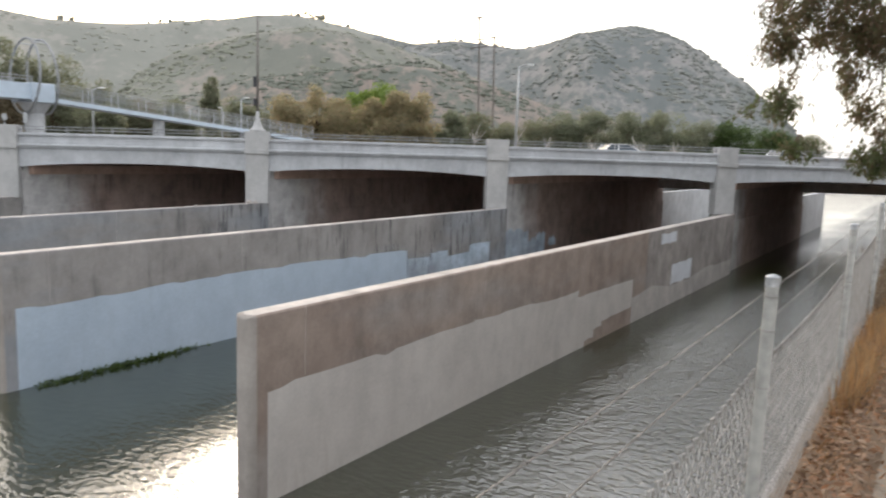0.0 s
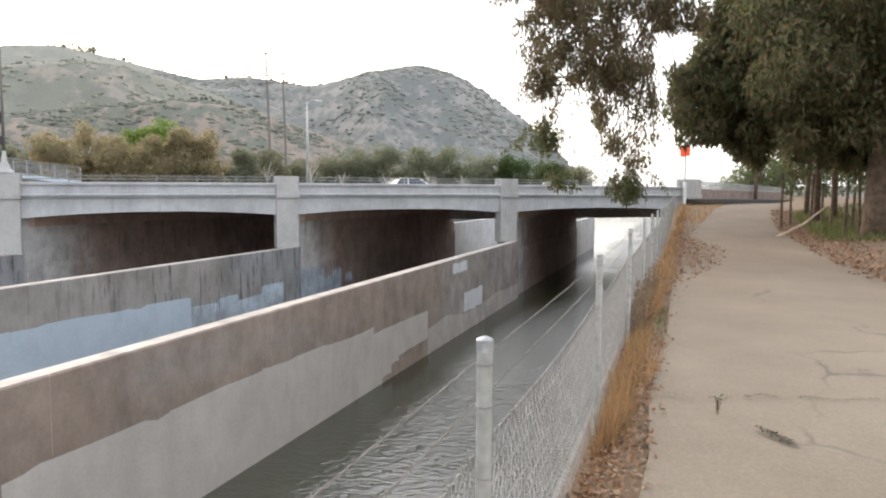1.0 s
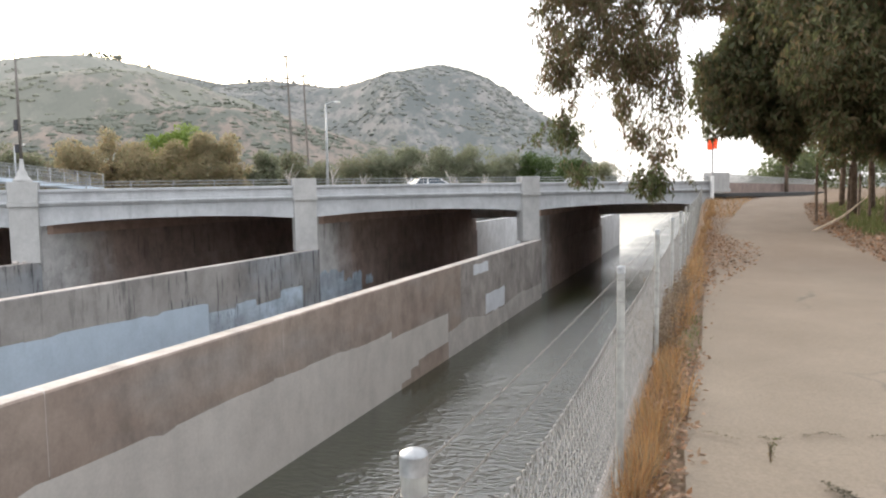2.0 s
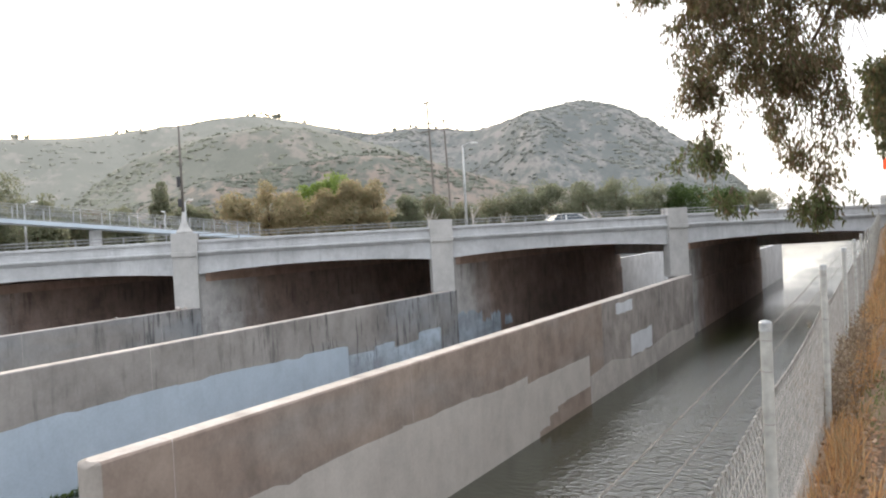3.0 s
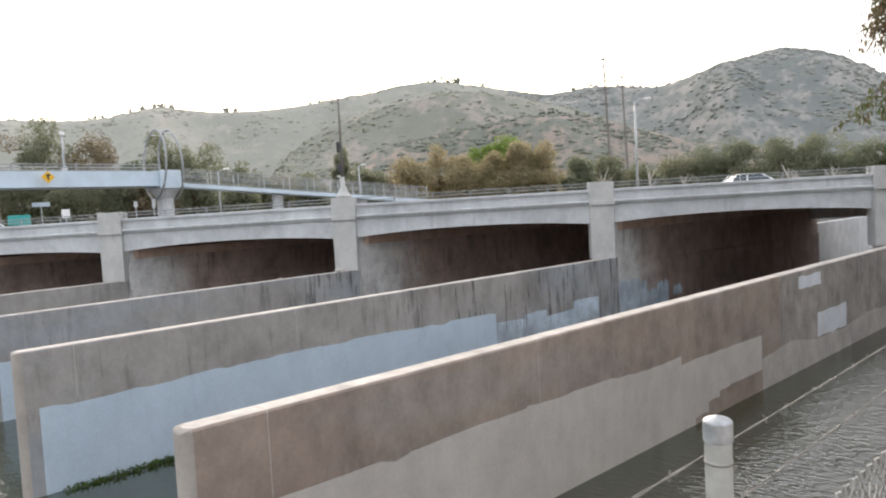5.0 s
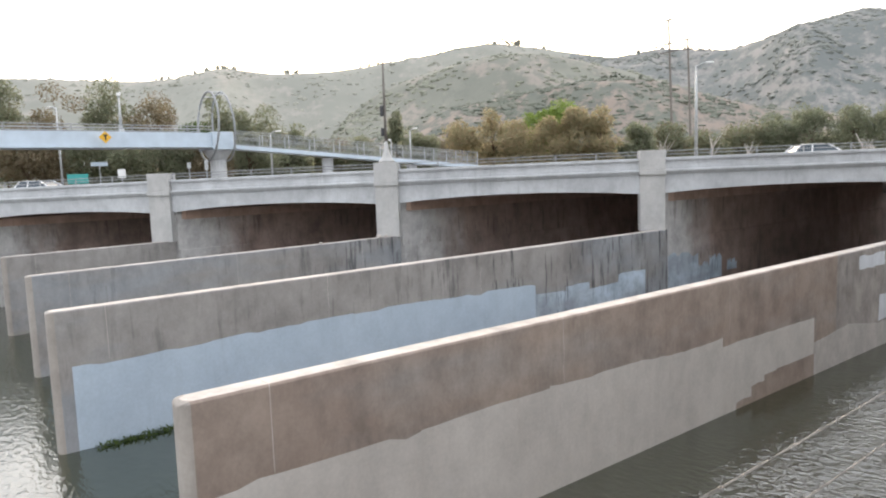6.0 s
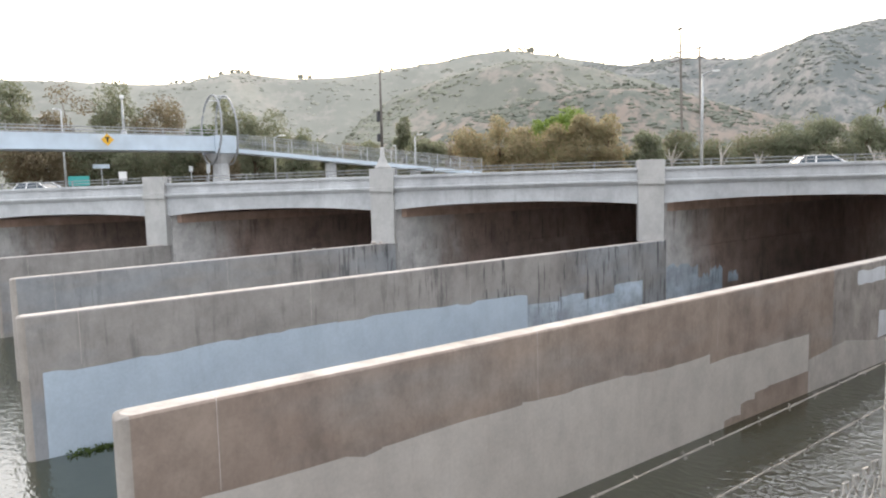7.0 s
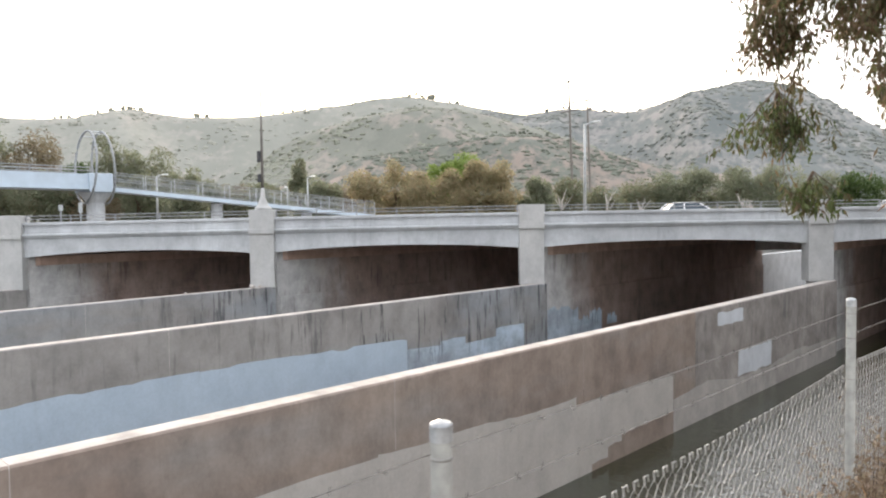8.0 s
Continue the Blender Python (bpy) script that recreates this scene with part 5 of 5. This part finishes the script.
def build_car(u, v, paint, label, heading=1, tall=0.0):
    m = BRIDGE @ Matrix.Translation((u, v, crest(u) - 1.0)) @ pose(0, 0, 0, 0, 0, 0 if heading > 0 else 180)
    t = thing("car", label, "car", m, "cars on the bridge")
    h = 1.0 + tall * 0.2
    side = [(-2.25, 0.32), (-2.3, 0.7), (-2.15, 0.92 + tall * 0.25), (-0.9, h), (0.75, 0.98), (2.05, 0.8), (2.28, 0.6), (2.25, 0.32)]
    st = []
    for y, k in ((-0.88, 0.97), (-0.8, 1.0), (0.8, 1.0), (0.88, 0.97)):
        st.append([(x * k, y, z if abs(y) < 0.85 else 0.34 + (z - 0.34) * 0.93) for x, z in side])
    part("body", add_sweep(bmesh.new(), st), paint, t, smooth=False)
    roof = 1.45 + tall * 0.28
    back = -2.0 if tall else -1.55
    cab = [(back, 0.95 + tall * 0.1), (back + 0.45, roof - 0.06), (back + 0.8, roof), (0.05, roof), (0.35, roof - 0.06), (1.05, 0.96)]
    st = [[(x, y * (1 if z < 1.1 else 0.83), z) for x, z in cab] for y in (-0.78, 0.78)]
    part("cabin_glass", add_sweep(bmesh.new(), st), M_GLASS, t, "dark glazed cabin")
    top = [(back + 0.42, roof - 0.05), (back + 0.8, roof + 0.012), (0.05, roof + 0.012), (0.4, roof - 0.05), (0.05, roof - 0.04), (back + 0.8, roof - 0.04)]
    st = [[(x, y, z) for x, z in top] for y in (-0.67, 0.67)]
    part("roof", add_sweep(bmesh.new(), st), paint, t)
    for y in (-0.72, 0.72):
        for x0, x1 in ((1.08, 0.32), (-0.55, -0.5), (back + 0.02, back + 0.44)):
            part("pillar", tube([(x0, y * 1.06, 0.97), (x1, y * 0.91, roof - 0.02)], 0.045, 6), paint, t)
    for x in (-1.4, 1.4):
        for y in (-0.8, 0.8):
            w = part("wheel", tube([(x, y - 0.1, 0.33), (x, y + 0.1, 0.33)], 0.33, 14), M_TYRE, t)
            part("rim", tube([(x, y - 0.11, 0.33), (x, y + 0.11, 0.33)], 0.2, 10), M_LAMPGREY, w)
    for y in (-0.62, 0.62):
        part("tail_light", box(-2.31, -2.2, y - 0.2, y + 0.2, 0.72, 0.88 + tall * 0.2, 0.02), M_TAIL, t)
        part("headlight", box(2.12, 2.26, y - 0.2, y + 0.2, 0.6, 0.74, 0.03), M_WHITE, t)


build_car(-4.3, 4.2, car_paint("white_car_paint", (0.8, 0.81, 0.82)), "white sedan car driving on the bridge")
build_car(9.0, 4.5, car_paint("white_car_paint", (0.78, 0.79, 0.8)), "white car driving near the end of the bridge")
build_car(-53.5, 4.4, car_paint("white_car_paint", (0.78, 0.79, 0.8)), "white car driving on the bridge beside the railing")

# ---- end of the bridge ----
def build_road_end():
    f = thing("road_fence", "low grey wall and chain link fence beside the approach road", "fence", kind="structure")
    a, b = Vector((2.3, 62.6, 0)), Vector((11.2, 82.0, 0))
    part("kerb_wall", beam(a, b, 0.25, (0.2, 0.4), (1.95, 1.75)), M_PIER, f, "low brownish concrete wall")
    at = lambda q, z: (a.x + (b.x - a.x) * q, a.y + (b.y - a.y) * q, 1.95 - 0.2 * q + z)
    for i in range(9):
        part("post", tube([at(i / 8, -0.2), at(i / 8, 0.72 - 0.03 * i)], 0.04, 7), M_STEEL, f)
    for z in (0.06, 0.68):
        part("rail", tube([at(0, z), at(1, z - 0.2 * (z > 0.5))], 0.03, 6), M_STEEL, f)
    bm = bmesh.new()
    for i in range(210):
        q, r = i / 212, (i + 2) / 212
        add_tube(bm, [at(q, 0), at(r, 0.68 - 0.2 * r)], 0.011, 3, False)
        add_tube(bm, [at(r, 0), at(q, 0.68 - 0.2 * q)], 0.011, 3, False)
    part("mesh_infill", bm, M_STEEL, f)
    w = BRIDGE @ Vector((17.2, -0.45, 0))
    b = thing("bollard", "short white post at the end of the bridge", "bollard", pose(w.x, w.y, 0.5))
    part("post_body", tube([(0, 0, 0), (0, 0, 1.9), (0, 0, 1.98)], [0.13, 0.13, 0.06], 10), M_WHITE, b)
    m, n, l, bs = shader("orange_red_cloth", 0.7)
    bs.inputs["Base Color"].default_value = (0.85, 0.09, 0.035, 1)
    tr = n.new("ShaderNodeBsdfTranslucent")
    tr.inputs["Color"].default_value = (0.95, 0.12, 0.05, 1)
    mix = n.new("ShaderNodeMixShader")
    mix.inputs["Fac"].default_value = 0.75
    l.new(bs.outputs[0], mix.inputs[1])
    l.new(tr.outputs[0], mix.inputs[2])
    l.new(mix.outputs[0], n["Material Output"].inputs["Surface"])
    x, y = bearing(0.09, 62, 1.15, -0.1)
    fl = thing("warning_flag", "orange-red warning flag on a thin grey pole beside the road", "flag", pose(x, y, 0.6))
    part("pole", tube([(0.05, 0, 0), (0.05, 0, 5.1)], 0.05, 7), M_DARK, fl)
    bm = bmesh.new()
    grid = [[bm.verts.new((-0.38 + 0.78 * i / 6, 0.05 * math.sin(i * 1.1 + j), 4.05 + 0.85 * j / 5 - 0.05 * math.sin(i))) for i in range(7)] for j in range(6)]
    for a, b2 in zip(grid, grid[1:]):
        for i in range(6):
            bm.faces.new((a[i], a[i + 1], b2[i + 1], b2[i]))
    part("flag_cloth", bm, m, fl)


build_road_end()

# ---- trees behind the bridge ----
FAR = [(-49.6, 104, 3.7, 3.2, 'b'), (-47.0, 108, 5.0, 2.6, 'b'), (-45.0, 104, 4.2, 3.2, 'b'), (-43.6, 118, 4.9, 2.6, 'l'), (-41.8, 118, 5.3, 3.2, 'l'), (-42.6, 104, 4.0, 3.0, 'b'), (-40.6, 105, 4.6, 3.0, 'b'), (-38.6, 106, 4.4, 2.8, 'b'),
       (-36.2, 112, 3.3, 2.6, 'd'), (-33.6, 135, 2.9, 3.0, 'u'), (-31.0, 140, 2.6, 3.0, 'u'), (-28.6, 150, 3.0, 3.2, 'u'), (-26.2, 150, 3.3, 3.0, 'd'), (-24.0, 150, 3.7, 3.0, 'd'), (-21.4, 150, 3.8, 3.2, 'd'), (-18.8, 150, 3.9, 3.2, 'd'),
       (-16.2, 155, 3.3, 3.0, 'd'), (-13.6, 155, 2.9, 3.2, 'g'), (-10.8, 160, 2.6, 3.0, 'g'), (-8.2, 320, 2.4, 2.6, 'u'), (-57.6, 118, 3.0, 3.0, 'd'), (-55.0, 130, 4.9, 1.5, 'd'), (-53.2, 112, 3.5, 2.8, 'd'), (-60.5, 120, 2.8, 3.0, 'u'), (-63.0, 118, 4.6, 3.0, 'd'),
       (-66.0, 120, 6.0, 3.6, 'd'), (-68.2, 118, 6.7, 3.4, 'd'), (-70.6, 116, 4.6, 3.0, 'g'), (-73.4, 118, 7.3, 4.0, 'b2'), (-76.4, 116, 7.6, 3.4, 'd'), (-79.6, 116, 6.8, 3.4, 'b2'), (-83, 116, 7.0, 3.4, 'd'), (-87, 114, 7.5, 4.0, 'd'), (-92, 114, 7.2, 4.0, 'd'), (-72, 100, 4.0, 3.0, 'd'), (-78, 100, 4.2, 4.0, 'd'), (-66.5, 102, 3.4, 3.0, 'd'), (-69.2, 99, 3.4, 3.2, 'b2'), (-75, 98, 3.6, 3.8, 'd'), (-81.5, 98, 4.0, 4.0, 'b2'), (-86, 98, 4.0, 4.2, 'd'), (-91, 98, 4.0, 4.2, 'd'), (-63.4, 101, 2.4, 3.0, 'd'), (-64.8, 175, 3.6, 3.0, 'u'), (-62.2, 185, 3.2, 3.2, 'u'), (-59.8, 180, 2.9, 3.0, 'b2'), (-57.6, 190, 3.2, 3.0, 'u'), (-52.2, 185, 3.0, 3.0, 'b2'), (-50.0, 190, 2.6, 2.6, 'u')]
KIND = {'b': (M_BROWNLEAF, "autumn brown tree behind the bridge"), 'l': (M_LIME, "bright lime green tree behind the bridge"), 'd': (M_FARGREEN, "dark green tree behind the bridge"),
        'u': (M_BUSH, "grey-green scrubby tree behind the bridge"), 'g': (M_GREENLEAF, "fresh green tree behind the bridge"), 'b2': (M_BROWNOLIVE, "brownish tall tree behind the foot bridge")}
for i, (a, d, el, wide, k) in enumerate(FAR):
    x, y = bearing(a, d)
    h = 1.5 + d * math.tan(radians(el)) + 0.3
    h *= 1.05
    s = d * math.tan(radians(wide)) / 2 * 1.12
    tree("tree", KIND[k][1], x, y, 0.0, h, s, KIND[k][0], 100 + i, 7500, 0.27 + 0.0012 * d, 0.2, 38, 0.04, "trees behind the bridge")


def build_bare_tree(a, d, h, seed):
    rnd = random.Random(seed)
    x, y = bearing(a, d, 1.664, 6.832)
    t = thing("bare_tree", "pale bare leafless tree behind the bridge", "tree", Matrix.Translation((x, y, 0)), "bare trees behind the bridge")
    part("trunk", tube([(0, 0, 0), (0.1, 0, h * 0.5), (0.0, 0.1, h * 0.7)], [0.16, 0.12, 0.08], 6), M_PALEBARK, t)
    for i in range(7):
        b = rnd.uniform(0, math.tau)
        z = h * rnd.uniform(0.35, 0.65)
        r = h * rnd.uniform(0.12, 0.3)
        part("limb", tube([(0.05, 0, z), (r * 0.5 * math.cos(b), r * 0.5 * math.sin(b), z + h * 0.17), (r * math.cos(b), r * math.sin(b), z + h * 0.36)], [0.09, 0.06, 0.02], 5), M_PALEBARK, t)


M_PALEBARK = plain("pale_bark", (0.45, 0.41, 0.37), 0.9, 0, 0.2)
for i, (a, d, h) in enumerate(((-35.2, 110, 6.5), (-31.6, 110, 6.5), (-29.0, 112, 5.0), (-25.0, 112, 4.6), (-21.6, 110, 5.2), (-20.9, 112, 4.6), (-18.6, 112, 4.6))):
    build_bare_tree(a, d, h, 70 + i)


def build_shrubs(layer, count, low, high, mat, label, trees=()):
    """Low rounded chaparral thickets on one range of hills, and small trees along its crest."""
    rng = np.random.default_rng(len(layer) * 7 + count)
    ico_bm = bmesh.new()
    bmesh.ops.create_icosphere(ico_bm, subdivisions=1, radius=1.0)
    base_v = np.array([v.co[:] for v in ico_bm.verts])
    base_f = np.array([[v.index for v in f.verts] for f in ico_bm.faces])
    ico_bm.free()
    _, near, far, (a0, a1), _ = LAYERS[layer]
    V, F, n = [], [], 0

    def lump(x, y, z, sx, sz):
        nonlocal n
        j = 1 + rng.normal(0, 0.24, (len(base_v), 3))
        V.append(base_v * j * np.array((sx, sx, sz)) + np.array((x, y, z)))
        F.append(base_f + n)
        n += len(base_v)

    for i in range(count):
        a, r = rng.uniform(max(a0, -95), min(a1, -7)), near + (far - near) * rng.uniform(0.08, 1.0)
        x, y = 1 + r * math.sin(radians(a)), 2 + r * math.cos(radians(a))
        g = noise.fractal((x * 0.02, y * 0.02, 1.5), 1.0, 2.0, 4)
        if g < 0.05 and rng.uniform() < 0.8:
            continue
        s = rng.uniform(low, high) * (1 + 0.6 * max(0, g))
        lump(x, y, hill_height(layer, r, a) + 0.3 - s * 0.22, s, s * rng.uniform(0.5, 0.7))
    for centre, wide, many, tall in trees:
        for i in range(many):
            a = centre + rng.normal(0, wide)
            z = hill_height(layer, far - 2, a)
            x, y = 1 + (far - 2) * math.sin(radians(a)), 2 + (far - 2) * math.cos(radians(a))
            s = tall * rng.uniform(0.5, 1.2)
            for k in range(6):
                lump(x + rng.normal(0, s * 0.45), y, z + s * (0.2 + 0.16 * k) + rng.normal(0, 0.3), s * rng.uniform(0.25, 0.5), s * rng.uniform(0.2, 0.36))
    ob = raw("chaparral", np.concatenate(V).tolist(), np.concatenate(F).tolist(), mat)
    tagged(ob, label, "shrubs", kind="stuff")


# Chaparral tones are lifted with the hills for haze, most on the western range.
build_shrubs("west", 1800, 1.4, 3.2, shrub_material("haze_paled_chaparral", [(0.25, 0.255, 0.215), (0.31, 0.31, 0.265)]), "olive chaparral and small trees on the western hills, paled for haze",
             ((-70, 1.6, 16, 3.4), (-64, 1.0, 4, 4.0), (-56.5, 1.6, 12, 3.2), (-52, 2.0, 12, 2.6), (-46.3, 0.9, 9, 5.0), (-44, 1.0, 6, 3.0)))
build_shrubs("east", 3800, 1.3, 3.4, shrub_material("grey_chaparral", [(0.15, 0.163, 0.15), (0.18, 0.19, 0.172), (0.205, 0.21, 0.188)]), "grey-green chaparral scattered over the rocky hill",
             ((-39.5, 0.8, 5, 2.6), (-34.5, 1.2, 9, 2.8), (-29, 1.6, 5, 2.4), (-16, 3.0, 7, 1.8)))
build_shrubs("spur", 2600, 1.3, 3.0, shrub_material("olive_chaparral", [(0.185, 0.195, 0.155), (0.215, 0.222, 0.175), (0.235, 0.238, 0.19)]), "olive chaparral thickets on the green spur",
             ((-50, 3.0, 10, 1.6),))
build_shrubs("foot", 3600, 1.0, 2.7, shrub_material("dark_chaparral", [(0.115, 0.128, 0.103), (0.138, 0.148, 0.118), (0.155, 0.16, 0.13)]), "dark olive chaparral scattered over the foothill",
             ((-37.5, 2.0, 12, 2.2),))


# ---- small things by the water ----
def build_algae():
    rng = np.random.default_rng(51)
    n = 700
    s = rng.beta(1.6, 2.2, n) * 6.5 + 0.9
    pos = np.stack([-20.42 - 0.019 * s + rng.uniform(0.0, 0.3, n) * (1 - s / 9), 7.75 + s, WATER_Z + rng.uniform(-0.03, 0.07, n)], 1)
    tagged(leaf_mesh("algae", pos, 0.16, 0.07, M_GREENLEAF, None, rng, 0.0), "green water weed along the foot of the divider wall", "water plant", kind="stuff")


build_algae()


def build_stone(x, y, z, r, seed):
    rnd = random.Random(seed)
    t = thing("stone", "small pale stone lying on the divider wall", "stone", Matrix.Translation((x, y, z)), "stones on the walls")
    bm = bmesh.new()
    bmesh.ops.create_icosphere(bm, subdivisions=2, radius=r)
    for v in bm.verts:
        v.co *= 1 + rnd.uniform(-0.18, 0.18)
        v.co.z = max(v.co.z * 0.7, -r * 0.45)
    bmesh.ops.translate(bm, vec=(0, 0, r * 0.45), verts=bm.verts[:])
    part("stone_body", bm, M_CAP, t, smooth=True)


for i, (s, r) in enumerate(((17.4, 0.16), (17.9, 0.11), (13.6, 0.09))):
    build_stone(-30.4 - 0.0747 * s, 8.55 + s, WALL_TOP + 0.002, r, i)


# ---- road signs beyond the bridge ----
def road_sign(x, y, z, w, h, mat, label, ground=1.0):
    t = thing("road_sign", label, "sign", pose(x, y, ground, 0, 0, 72), "road signs beyond the bridge")
    part("pole", tube([(0, 0.05, 0), (0, 0.05, z - ground + h / 2)], 0.05, 7), M_LAMPGREY, t)
    part("plate", box(-w / 2, w / 2, -0.02, 0.02, z - ground - h / 2, z - ground + h / 2, 0.015), mat, t)


road_sign(-59.7, 16.3, 2.17, 1.5, 0.75, M_TEAL, "teal green road sign beyond the bridge railing")
road_sign(-59.1, 19.4, 2.5, 0.6, 0.7, M_WHITE, "white road sign beyond the bridge railing")
road_sign(-63.3, 18.7, 3.4, 1.3, 0.35, M_BLUESTEEL, "narrow pale blue street sign on a post")
road_sign(-61.5, 25.6, 3.1, 0.34, 0.5, M_LAMPGREY, "white road sign under the foot bridge")
road_sign(-61.1, 27.0, 3.1, 0.3, 0.85, M_LAMPGREY, "tall white road sign under the foot bridge")
